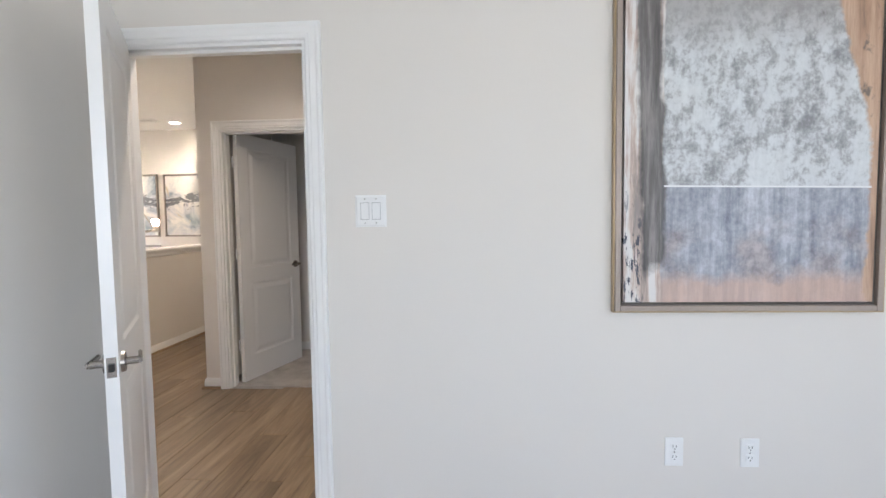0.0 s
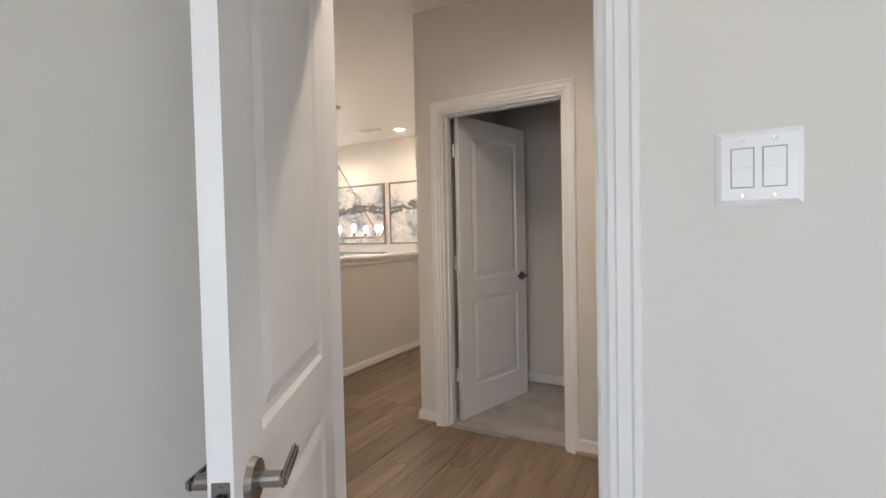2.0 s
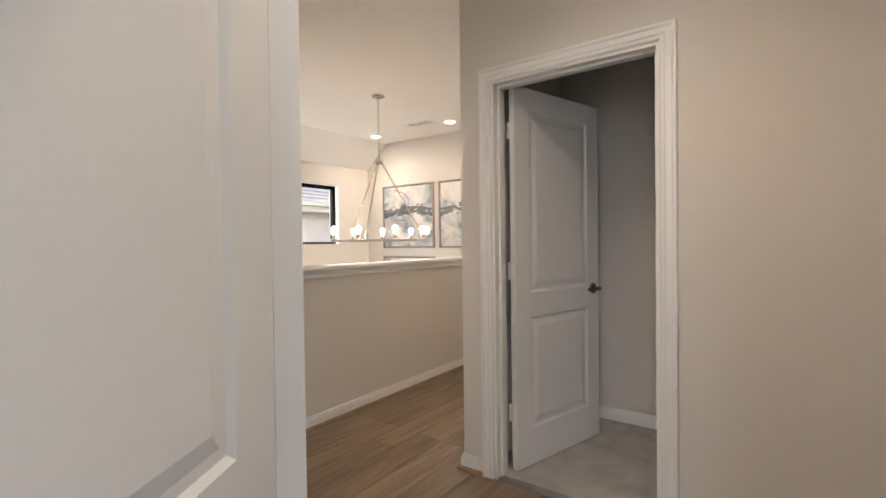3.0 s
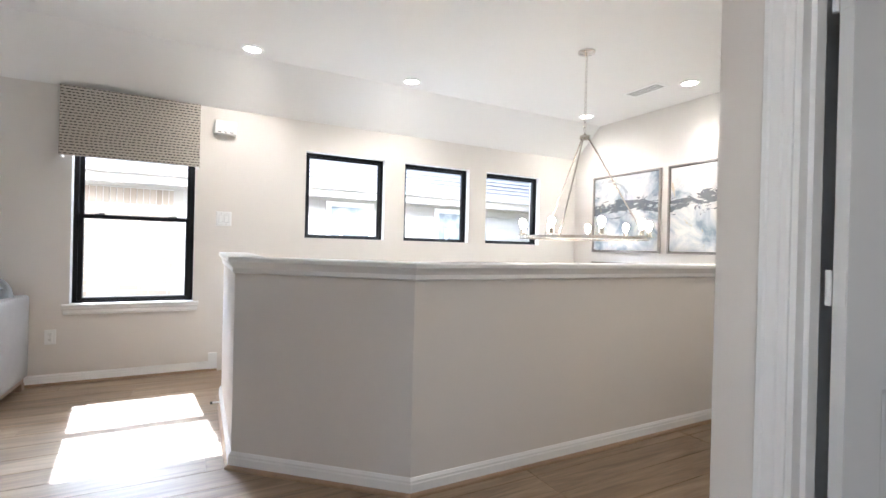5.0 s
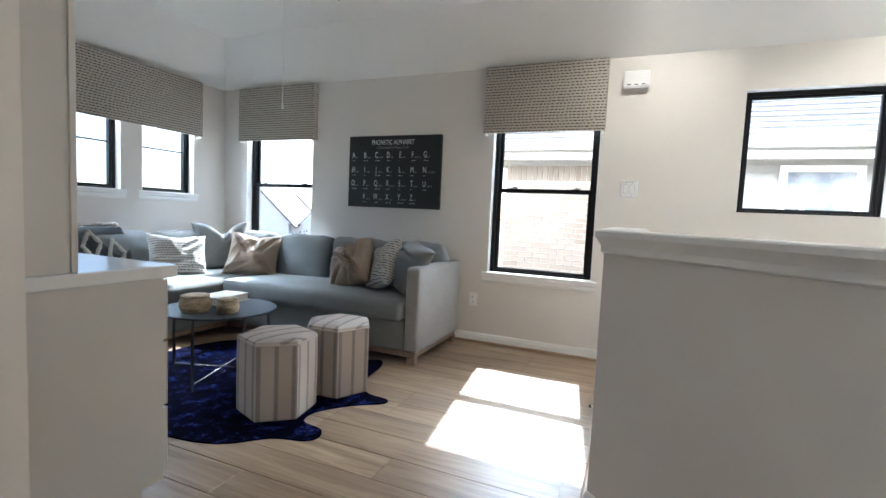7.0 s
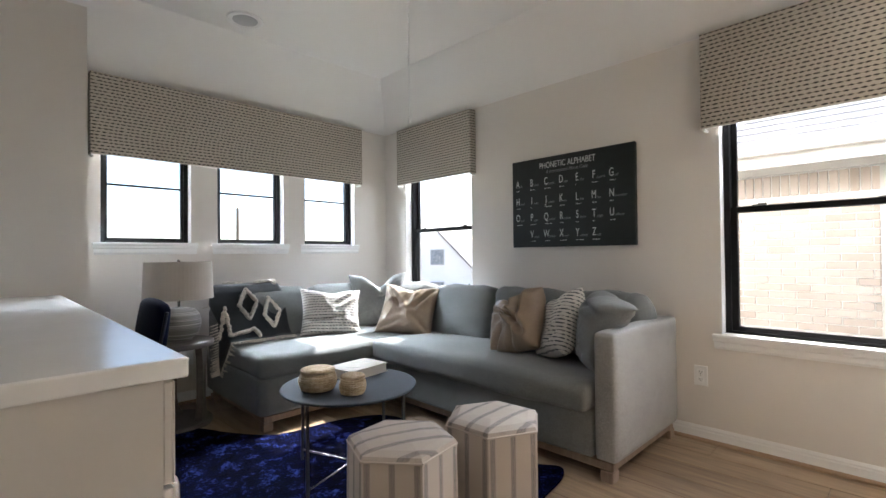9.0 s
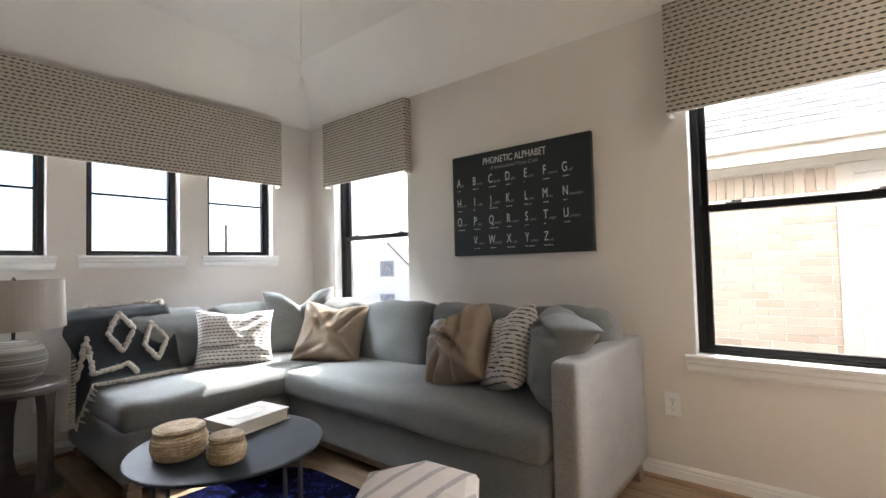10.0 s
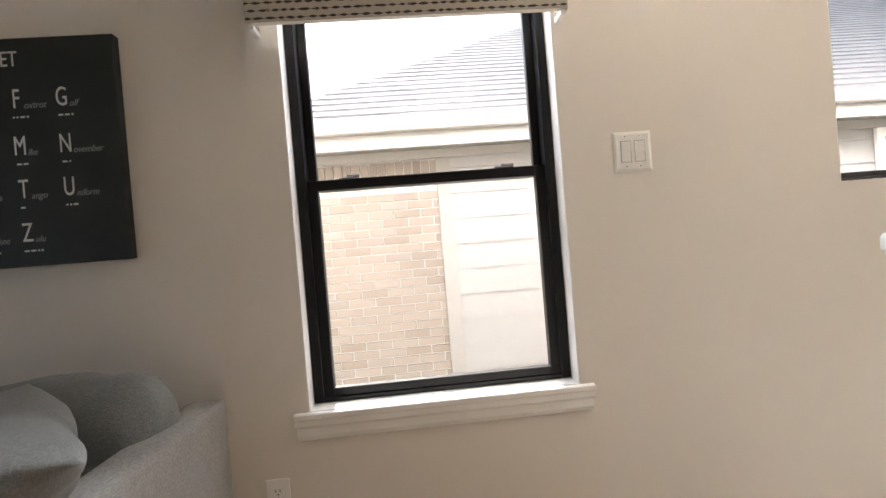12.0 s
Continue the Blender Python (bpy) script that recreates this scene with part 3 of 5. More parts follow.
# stairs and the floor below
for i in range(9):
    bm = box(WX, -4.50, 2.66 + 0.26 * i, 2.95 + 0.26 * i, -0.178 * (i + 1) - 0.03, -0.178 * (i + 1), 0.006)
    add_box(bm, WX, -4.50, 2.675 + 0.26 * i, 2.69 + 0.26 * i, -0.178 * (i + 1), -0.178 * i - (0.032 if i else 0.0))
    structure(part("stair_step", bm, OAK), "oak stair step going down", "step")
structure(part("floor_below", box(WX, -2.65, 2.5, NY, -2.75, -2.65), OAK), "wooden floor at the foot of the stairs", "floor")
structure(part("wall_stair_inner", box(-4.48, -2.77, 2.55, 2.62, -2.7, -0.31), WALL), "greige wall under the landing", "wall")
structure(part("wall_stair_east", box(-2.70, -2.66, 2.62, NY, -2.7, -0.31), WALL), "greige wall beside the stairwell", "wall")

# floors of carpet in the bedroom and behind the second door
structure(part("floor_bedroom", box(-0.98, 3.5, -2.6, AB + 0.05, -0.1, 0.0), CARPET), "pale grey carpet", "carpet")
structure(part("floor_closet", box(-1.42, 0.1, D2Y + 0.045, 4.72, -0.1, 0.006), CARPET), "pale grey carpet", "carpet")


# ---- doors ----
CASEP = [(0.0, 0.0), (0.0, 0.010), (0.006, 0.014), (0.018, 0.014), (0.022, 0.018), (0.046, 0.018), (0.052, 0.022), (0.062, 0.022), (0.065, 0.018), (0.065, 0.0)]


def casing(m, x0, x1, top, parent):
    """Mitred moulding round a door opening, in the wall's own frame."""
    bm = bmesh.new()
    rows = []
    for px, py, sx, sy in ((x0, 0.0, -1, 0), (x0, top, -1, 1), (x1, top, 1, 1), (x1, 0.0, 1, 0)):
        rows.append([bm.verts.new((px + sx * o, py + sy * o, d)) for o, d in CASEP])
    k = len(CASEP)
    for a, b in zip(rows, rows[1:]):
        for j in range(k):
            bm.faces.new((a[j], a[(j + 1) % k], b[(j + 1) % k], b[j]))
    bm.faces.new(rows[0]), bm.faces.new(rows[-1][::-1])
    ob = part("casing", bm, TRIM, parent)
    ob.matrix_local = m
    return ob


def panel_face(bm, x0, x1, z0, z1, y, out):
    """One moulded raised panel on a door's face at y; out is +1 or -1."""
    steps = [(0.0, 0.0), (0.012, -0.007), (0.028, -0.007), (0.055, -0.001)]
    loops = []
    for o, d in steps:
        loops.append([bm.verts.new((x, y + out * d, z)) for x, z in ((x0 + o, z0 + o), (x1 - o, z0 + o), (x1 - o, z1 - o), (x0 + o, z1 - o))])
    for a, b in zip(loops, loops[1:]):
        for i in range(4):
            bm.faces.new((a[i], a[(i + 1) % 4], b[(i + 1) % 4], b[i]))
    bm.faces.new(loops[-1])


def leaf_mesh(w, h, t):
    """A two-panel door leaf from x 0 (hinge) to w, y 0 to t."""
    bm = bmesh.new()
    m, lo, mid, hi = 0.115, 0.20, (0.80, 0.93), h - 0.115
    holes = [(m, w - m, lo, mid[0]), (m, w - m, mid[1], hi)]
    xs, zs = [0, m, w - m, w], [0, lo, mid[0], mid[1], hi, h]
    for y, out in ((0.0, -1), (t, 1)):
        for i in range(3):
            for j in range(5):
                if i == 1 and j in (1, 3):
                    continue
                bm.faces.new([bm.verts.new((x, y, z)) for x, z in ((xs[i], zs[j]), (xs[i + 1], zs[j]), (xs[i + 1], zs[j + 1]), (xs[i], zs[j + 1]))])
        for hx0, hx1, hz0, hz1 in holes:
            panel_face(bm, hx0, hx1, hz0, hz1, y, out)
    for p in (((0, 0), (0, h)), ((w, 0), (w, h))):
        (x, a), (_, b) = p
        bm.faces.new([bm.verts.new(v) for v in ((x, 0, a), (x, t, a), (x, t, b), (x, 0, b))])
    for z in (0, h):
        bm.faces.new([bm.verts.new(v) for v in ((0, 0, z), (w, 0, z), (w, t, z), (0, t, z))])
    bmesh.ops.remove_doubles(bm, verts=bm.verts, dist=0.0004)
    return bm


def lever(y, out, x, z, leaf):
    """A lever set on one face of a leaf."""
    bm = cyl((x, y, z), (x, y + out * 0.010, z), 0.033, 0.030, 24)
    add_cyl(bm, (x, y + out * 0.010, z), (x, y + out * 0.045, z), 0.012, 0.012, 14)
    g = bmesh.ops.create_cube(bm, size=1.0)["verts"]
    bmesh.ops.transform(bm, verts=g, matrix=Matrix.Translation((x - 0.042, y + out * 0.050, z + 0.001)) @ Matrix.Diagonal((0.115, 0.011, 0.019, 1)))
    for v in g:
        if v.co.x < x - 0.06:
            v.co.y -= out * 0.012
    bmesh.ops.bevel(bm, geom=list({e for v in g for e in v.link_edges}), offset=0.004, segments=2, affect="EDGES")
    part("door_handle", bm, NICKEL, leaf, "brushed nickel lever handle")


def door(name, hinge, angle, w, swing, label, grip=0.878):
    """A leaf turned about its hinge. swing: the side of the local y on which the leaf's thickness lies."""
    leaf = part(name, leaf_mesh(w, 2.02, 0.035), DOORP)
    leaf.matrix_world = pose(*hinge, 0, 0, angle) @ (Matrix.Identity(4) if swing > 0 else pose(0, -0.035, 0))
    tagged(leaf, label, "door", kind="structure")
    for y, out in ((0.0, -1), (0.035, 1)):
        lever(y, out, w - 0.062, grip, leaf)
    part("latch_plate", box(w, w + 0.0015, 0.005, 0.030, grip - 0.030, grip + 0.030, 0.0006), NICKEL, leaf)
    part("latch_bolt", box(w + 0.0016, w + 0.010, 0.010, 0.025, grip - 0.012, grip + 0.012, 0.002), HOLE, leaf)
    for z in (grip - 0.023, grip + 0.023):
        part("screw", cyl((w + 0.0016, 0.0175, z), (w + 0.0026, 0.0175, z), 0.003, 0.003, 8), NICKEL, leaf)
    for z in (0.30, 1.05, 1.79):
        bm = cyl((-0.006, -0.006 if swing > 0 else 0.041, z - 0.045), (-0.006, -0.006 if swing > 0 else 0.041, z + 0.045), 0.007, 0.007, 10)
        add_box(bm, -0.0025, -0.0008, 0.002, 0.033, z - 0.045, z + 0.045)
        part("hinge", bm, TRIM, leaf, "white painted hinge")
    return leaf


def frame_set(name, x0, x1, y0, y1, top, faces, label):
    """Jambs, stops and casings of an opening in a wall along x."""
    ob = structure(thing(name, pose(0, 0, 0), label, "door frame"), label, "door frame")
    bm = box(x0, x0 + 0.018, y0, y1, 0, top - 0.018)
    add_box(bm, x1 - 0.018, x1, y0, y1, 0, top - 0.018)
    add_box(bm, x0, x1, y0, y1, top - 0.018, top)
    part("jamb", bm, TRIM, ob)
    ym = (y0 + y1) / 2
    bm = box(x0 + 0.018, x0 + 0.030, ym - 0.018, ym + 0.018, 0, top - 0.030)
    add_box(bm, x1 - 0.030, x1 - 0.018, ym - 0.018, ym + 0.018, 0, top - 0.030)
    add_box(bm, x0 + 0.018, x1 - 0.018, ym - 0.018, ym + 0.018, top - 0.030, top - 0.018)
    part("door_stop", bm, TRIM, ob)
    for y, facing in faces:
        m = on_wall((0, y, 0), facing)
        lim = (x0, x1) if facing == "-y" else (-x1, -x0)
        casing(m, lim[0] + 0.004, lim[1] - 0.004, top - 0.004, ob)
    return ob


frame_set("door_frame", -0.86, -0.06, AB, AH, 2.035, ((AB, "-y"), (AH, "+y")), "white moulded door frame to the bedroom")
frame_set("door_frame", -1.345, -0.548, D2Y, D2Y + 0.115, 2.035, ((D2Y, "-y"),), "white moulded door frame off the hall")
lf1 = door("door_1", (-0.838, AB - 0.002, 0.008), -58.6, 0.676, 1, "white two-panel door standing half open into the bedroom")
lf2 = door("door_2", (-1.302, D2Y + 0.120, 0.012), 73.8, 0.742, -1, "white two-panel door standing open over the carpet", 0.915)
part("strike_plate", box(-0.0795, -0.0780, AB + 0.006, AB + 0.030, 0.87, 0.93), NICKEL, bpy.data.objects["door_frame"])


# ---- windows ----
def add_ring(bm, x0, x1, y0, y1, w, z0, z1, bevel=0.0, foot=None):
    foot = foot or w
    add_box(bm, x0, x0 + w, y0, y1, z0, z1, bevel)
    add_box(bm, x1 - w, x1, y0, y1, z0, z1, bevel)
    add_box(bm, x0 + w, x1 - w, y0, y0 + foot, z0, z1, bevel)
    add_box(bm, x0 + w, x1 - w, y1 - w, y1, z0, z1, bevel)
    return bm


def pane(x0, x1, y0, y1, z, parent):
    ob = part("pane", box(x0, x1, y0, y1, z, z + 0.004), GLASS, parent)
    ob.visible_shadow = False


def sill(w, parent):
    """A white stool with a moulded apron below, from x 0 to w."""
    bm = box(-0.045, w + 0.045, -0.021, 0.0, 0.0, 0.022, 0.004)
    add_box(bm, 0.001, w - 0.001, -0.021, -0.001, -0.068, 0.0)
    part("window_sill", bm, TRIM, parent, "white window stool")
    bm = bmesh.new()
    prof = [(0.0, -0.021), (0.018, -0.021), (0.018, -0.038), (0.012, -0.046), (0.012, -0.070), (0.006, -0.084), (0.0, -0.084)]
    ends = [[bm.verts.new((e + s * d * 0.9, y, d)) for d, y in prof] for e, s in ((-0.026, -1), (w + 0.026, 1))]
    k = len(prof)
    for j in range(k):
        bm.faces.new((ends[0][j], ends[0][(j + 1) % k], ends[1][(j + 1) % k], ends[1][j]))
    bm.faces.new(ends[0]), bm.faces.new(ends[1][::-1])
    part("apron", bm, TRIM, parent)


def reveal(w, h, parent, deep=0.066):
    bm = box(0.0, 0.003, 0.0, h, -deep, -0.0005)
    add_box(bm, w - 0.003, w, 0.0, h, -deep, -0.0005)
    add_box(bm, 0.003, w - 0.003, h - 0.003, h, -deep, -0.0005)
    add_box(bm, 0.003, w - 0.003, 0.0, 0.0008, -deep, -0.0005)
    part("reveal", bm, TRIM, parent)


def window(name, m, w, h, style, label):
    ob = structure(thing(name, m, label, "window"), label, "window")
    z0, z1 = -0.150, -0.068
    reveal(w, h, ob)
    part("window_frame", add_ring(bmesh.new(), 0.004, w - 0.004, 0.002, h - 0.004, 0.030, z0, z1, 0.002, 0.014), BLACK, ob)
    a, b = 0.034, w - 0.034
    if style == "hung":
        rail = 0.70
        part("upper_sash", add_ring(bmesh.new(), a, b, rail - 0.015, h - 0.034, 0.028, z0 + 0.010, z0 + 0.036, 0.002), BLACK, ob)
        low = part("lower_sash", add_ring(bmesh.new(), a, b, 0.017, rail + 0.018, 0.034, z1 - 0.040, z1 - 0.008, 0.002, 0.026), BLACK, ob)
        pane(a + 0.028, b - 0.028, rail, h - 0.06, z0 + 0.02, ob)
        pane(a + 0.034, b - 0.034, 0.043, rail - 0.016, z1 - 0.026, ob)
        for u in (0.2, 0.8):
            bm = box(w * u - 0.032, w * u + 0.032, rail + 0.018, rail + 0.024, z1 - 0.034, z1 - 0.012, 0.002)
            add_box(bm, w * u - 0.008, w * u + 0.034, rail + 0.024, rail + 0.032, z1 - 0.030, z1 - 0.018, 0.002)
            part("sash_lock", bm, NICKEL, low)
    else:
        part("sash", add_ring(bmesh.new(), a, b, 0.017, h - 0.034, 0.018, z1 - 0.040, z1 - 0.010, 0.002), BLACK, ob)
        if style == "bar":
            part("muntin", box(a + 0.018, b - 0.018, 0.40, 0.414, z1 - 0.034, z1 - 0.016), BLACK, ob)
        pane(a + 0.018, b - 0.018, 0.035, h - 0.052, z1 - 0.028, ob)
    return ob


i = 1
for a0, a1, z0, z1 in WWIN:
    window("window_%d" % i, on_wall((WX, a0, z0), "+x"), a1 - a0, z1 - z0, "fixed", "square black-framed fixed window above the stairs")
    i += 1
for a0, a1, z0, z1 in (BIGW, CORW):
    w = window("window_%d" % i, on_wall((WX, a0, z0), "+x"), a1 - a0, z1 - z0, "hung", "tall black single-hung window with a white sill")
    sill(a1 - a0, w)
    i += 1
for a0, a1, z0, z1 in SWIN:
    w = window("window_%d" % i, on_wall((a1, SY, z0), "+y"), a1 - a0, z1 - z0, "bar", "small black-framed window with one glazing bar")
    sill(a1 - a0, w)
    i += 1
window("window_%d" % i, on_wall((2.1, -2.6, 0.65), "+y"), 1.8, 1.5, "fixed", "wide bedroom window behind the doorway view")
# unseen window, added round the side lamp
window("window_%d" % (i + 1), on_wall((3.5, 0.1, 0.65), "-x"), 1.6, 1.5, "fixed", "unseen bedroom window added in the side wall for a lamp")


# ---- valances ----
def valance(m, w, h, d, label):
    ob = thing("window_valance", m, label, "valance", "window valances")
    bm = prism([(0, 0.001), (0, d - 0.004), (0.004, d), (w - 0.004, d), (w, d - 0.004), (w, 0.001), (w - 0.02, 0.001), (w - 0.02, d - 0.02), (0.02, d - 0.02), (0.02, 0.001)], 0, h)
    for v in bm.verts:
        v.co = Vector((v.co.x, v.co.z, v.co.y))
    part("top_board", box(0.0205, w - 0.0205, h - 0.02, h - 0.001, 0.001, d - 0.0205), DASH, ob)
    part("fabric_cover", bm, DASH, ob)
    n = max(3, int(w / 0.135))
    for j in range(n):
        part("bead", cyl((w * (j + 0.5) / n, 0.035, d), (w * (j + 0.5) / n, 0.035, d + 0.005), 0.0055, 0.003, 6), NICKEL, ob)
    for x in (0.006, w - 0.022):
        part("bracket", box(x, x + 0.016, -0.014, -0.0005, 0.004, d - 0.008, 0.002), PLATE, ob)
    return ob


valance(on_wall((WX, 1.345, 1.785), "+x"), 0.955, 0.535, 0.075, "box valance in off-white cloth with dark dashes over the tall window")
valance(on_wall((WX, -1.378, 1.775), "+x"), 0.975, 0.535, 0.072, "box valance in off-white cloth with dark dashes beside the corner")
valance(on_wall((-2.832, SY, 1.775), "+y"), 2.126, 0.540, 0.078, "long box valance in dashed cloth over three small windows")


# ---- lettered sign ----
def lettering(txt, size, x, y, z, squeeze=0.72, lean=0.0, align="CENTER"):
    cu = bpy.data.curves.new("lettering", "FONT")
    cu.body, cu.size, cu.align_x, cu.align_y, cu.shear = txt, size, align, "CENTER", lean
    cu.extrude = 0.0006
    ob = bpy.data.objects.new("lettering", cu)
    scene.collection.objects.link(ob)
    bpy.context.view_layer.update()
    me = bpy.data.meshes.new_from_object(ob.evaluated_get(bpy.context.evaluated_depsgraph_get()))
    bpy.data.objects.remove(ob)
    bm = bmesh.new()
    bm.from_mesh(me)
    bpy.data.meshes.remove(me)
    bmesh.ops.transform(bm, verts=bm.verts, matrix=Matrix.Translation((x, y, z)) @ Matrix.Diagonal((squeeze, 1, 1, 1)))
    return bm


WORDS = "Alfa Bravo Charlie Delta Echo Foxtrot Golf Hotel India Juliett Kilo Lima Mike November Oscar Papa Quebec Romeo Sierra Tango Uniform Victor Whiskey X-ray Yankee Zulu".split()
MORSE = ".- -... -.-. -.. . ..-. --. .... .. .--- -.- .-.. -- -. --- .--. --.- .-. ... - ..- ...- .-- -..- -.-- --..".split()
SW, SH = 0.955, 0.658
sign = thing("wall_sign", on_wall((WX, 0.0, 1.138), "+x"), "black wall board lettered with the phonetic alphabet and morse code", "wall sign")
part("board", box(0, SW, 0, SH, 0.004, 0.034, 0.003), SIGNB, sign)
part("title", lettering("PHONETIC ALPHABET", 0.062, SW * 0.49, SH * 0.905, 0.0349), CHALK, sign, "pale block-letter title")
part("subtitle", lettering("& International Morse Code", 0.034, SW * 0.49, SH * 0.835, 0.0349, 0.85, 0.35), CHALK2, sign, "faint slanted subtitle")
rows = [(0, 7, 0.73, 0), (7, 7, 0.525, 0), (14, 7, 0.335, 0), (21, 5, 0.145, 1)]
for first, count, v, c0 in rows:
    for j in range(count):
        k = first + j
        x, y = SW * (0.055 + 0.1305 * (j + c0)), SH * v
        part("letter", lettering(WORDS[k][0], 0.078, x, y, 0.0349, 0.60), CHALK, sign)
        part("word", lettering(WORDS[k][1:], 0.027, x + 0.019, y - 0.018, 0.0349, 0.85, 0.35, "LEFT"), CHALK2, sign)
        bm = bmesh.new()
        px = x - 0.012
        for ch in MORSE[k]:
            ln = 0.005 if ch == "." else 0.013
            add_box(bm, px, px + ln, y - 0.053, y - 0.048, 0.0343, 0.0352)
            px += ln + 0.005
        part("morse_mark", bm, CHALK, sign)


# ---- plates, boxes and ceiling fittings ----
def switch_plate(m, gang, label):
    ob = thing("light_switch", m, label, "light switch")
    w = 0.080 + 0.046 * (gang - 1)
    bm = bmesh.new()
    loops = [[bm.verts.new((x * (w / 2 - o), y * (0.064 - o), z)) for x, y in ((-1, -1), (1, -1), (1, 1), (-1, 1))] for o, z in ((0.0, 0.0), (0.0, 0.002), (0.009, 0.006))]
    for a, b in zip(loops, loops[1:]):
        for q in range(4):
            bm.faces.new((a[q], a[(q + 1) % 4], b[(q + 1) % 4], b[q]))
    bm.faces.new(loops[0][::-1]), bm.faces.new(loops[-1])
    part("plate", bm, PLATE, ob)
    for g in range(gang):
        x = (g - (gang - 1) / 2) * 0.046
        part("rocker_frame", add_ring(bmesh.new(), x - 0.0175, x + 0.0175, -0.0345, 0.0345, 0.002, 0.006, 0.0072), GREYL, ob)
        bm = box(x - 0.0152, x + 0.0152, -0.032, 0.0, 0.006, 0.0078)
        add_box(bm, x - 0.0152, x + 0.0152, 0.0005, 0.032, 0.006, 0.0098)
        part("rocker", bm, PLATE, ob)
        for y in (-0.048, 0.048):
            part("screw", cyl((x, y, 0.006), (x, y, 0.0072), 0.0028, 0.0028, 8), NICKEL, ob)
    return ob


def outlet(m, label):
    ob = thing("wall_outlet", m, label, "outlet", "wall outlets")
    part("plate", box(-0.036, 0.036, -0.058, 0.058, 0.0, 0.006, 0.003, 2), PLATE, ob)
    for y in (-0.021, 0.021):
        face = part("receptacle", box(-0.017, 0.017, y - 0.0145, y + 0.0145, 0.006, 0.0085, 0.002), PLATE, ob)
        for x, hh in ((-0.0065, 0.0045), (0.0065, 0.0038)):
            part("slot", box(x - 0.0012, x + 0.0012, y + 0.003 - hh, y + 0.003 + hh, 0.0086, 0.0092), HOLE, face)
        part("ground_hole", cyl((0, y - 0.008, 0.0086), (0, y - 0.008, 0.0092), 0.0026, 0.0026, 8), HOLE, face)
    part("screw", cyl((0, 0, 0.006), (0, 0, 0.0075), 0.003, 0.003, 8), NICKEL, ob)
    return ob


switch_plate(on_wall((0.186, AB, 1.348), "-y"), 2, "white double rocker switch on the bedroom wall")
switch_plate(on_wall((WX, 2.50, 1.352), "+x"), 2, "white double rocker switch beside the tall window")
switch_plate(on_wall((0.33, D2Y, 1.35), "-y"), 1, "white rocker switch on the hall wall")
outlet(on_wall((WX, 1.305, 0.374), "+x"), "white duplex outlet under the tall window")
outlet(on_wall((-3.43, SY, 0.34), "+y"), "white duplex outlet low on the wall behind the side table")
outlet(on_wall((1.385, AB, 0.375), "-y"), "white duplex outlet below the framed painting")
outlet(on_wall((1.675, AB, 0.375), "-y"), "white duplex outlet below the framed painting")
chime = thing("door_chime", on_wall((WX, 2.41, 2.10), "+x"), "small white plastic chime box high on the wall", "chime box")
part("body", box(0, 0.175, 0, 0.115, 0, 0.052, 0.006, 2), PLATE, chime)
for x in (0.025, 0.075, 0.125):
    part("vent_slot", box(x, x + 0.025, 0.012, 0.018, 0.0522, 0.0532), HOLE, chime)


def downlight(x, y, power=11, label="round recessed ceiling light, switched on"):
    ob = thing("recessed_light", pose(x, y, CZ), label, "ceiling light", "recessed ceiling lights")
    part("trim_ring", lathe([(0.062, -0.0005), (0.088, -0.0005), (0.086, -0.006), (0.066, -0.010), (0.062, -0.004)], 32), TRIM, ob, smooth=True)
    part("lens", lathe([(0.060, -0.004), (0.055, -0.006), (0.02, -0.007)], 32), DISC, ob, "glowing warm lens")
    lamp("downlight_beam", "SPOT", look((x, y, CZ - 0.02), (x, y, 0)), power, (1.0, 0.85, 0.68), 0.05, angle=150)


for x, y in ((-3.416, 6.225), (-4.677, 6.224), (-4.719, 4.046), (-4.735, 2.657)):
    downlight(x, y)
# unseen fitting, added to brighten the corridor beside the half wall
downlight(-2.05, 4.9, 7)
downlight(-0.55, 2.50, 18)

vent = thing("ceiling_vent", pose(-3.745, 6.05, CZ), "white slatted air register in the ceiling", "ceiling vent")
part("frame", add_ring(bmesh.new(), -0.20, 0.20, -0.09, 0.09, 0.025, -0.008, -0.0005, 0.002), TRIM, vent)
part("backing", box(-0.175, 0.175, -0.065, 0.065, -0.003, -0.0006), HOLE, vent)
for j in range(14):
    x = -0.17 + j * 0.0255
    part("slat", box(x, x + 0.009, -0.064, 0.064, -0.0075, -0.0035), TRIM, vent)

spk = thing("ceiling_speaker", pose(-3.60, -0.98, CZ), "round grey-white ceiling speaker grille", "speaker")
part("ring", lathe([(0.100, -0.0005), (0.118, -0.0005), (0.116, -0.007), (0.102, -0.009), (0.100, -0.005)], 40), TRIM, spk, smooth=True)
part("grille", lathe([(0.100, -0.004), (0.06, -0.006), (0.01, -0.0065)], 40), surface("grille_grey", (0.42, 0.43, 0.44), 0.6, spread=0.3, grain=900, bump=0.6), spk)

cord = thing("pull_cord", pose(-3.70, 0.60, CZ), "thin white pull cord hanging from the ceiling", "cord")
part("string", cyl((0, 0, -0.002), (0.004, 0.003, -0.985), 0.0022, 0.0022, 6), PLATE, cord)
part("knob", lathe([(0.003, -1.022), (0.007, -1.015), (0.006, -0.995), (0.003, -0.985)], 10), PLATE, cord, smooth=True)
pend = thing("ceiling_fixture", pose(-3.80, 0.905, CZ), "small dark metal ceiling fixture with a pointed finial", "ceiling light")
part("canopy", lathe([(0.065, -0.001), (0.065, -0.012), (0.02, -0.03), (0.008, -0.035)], 24), STEEL, pend, smooth=True)
part("stem", cyl((0, 0, -0.034), (0, 0, -0.33), 0.006, 0.006, 8), STEEL, pend)
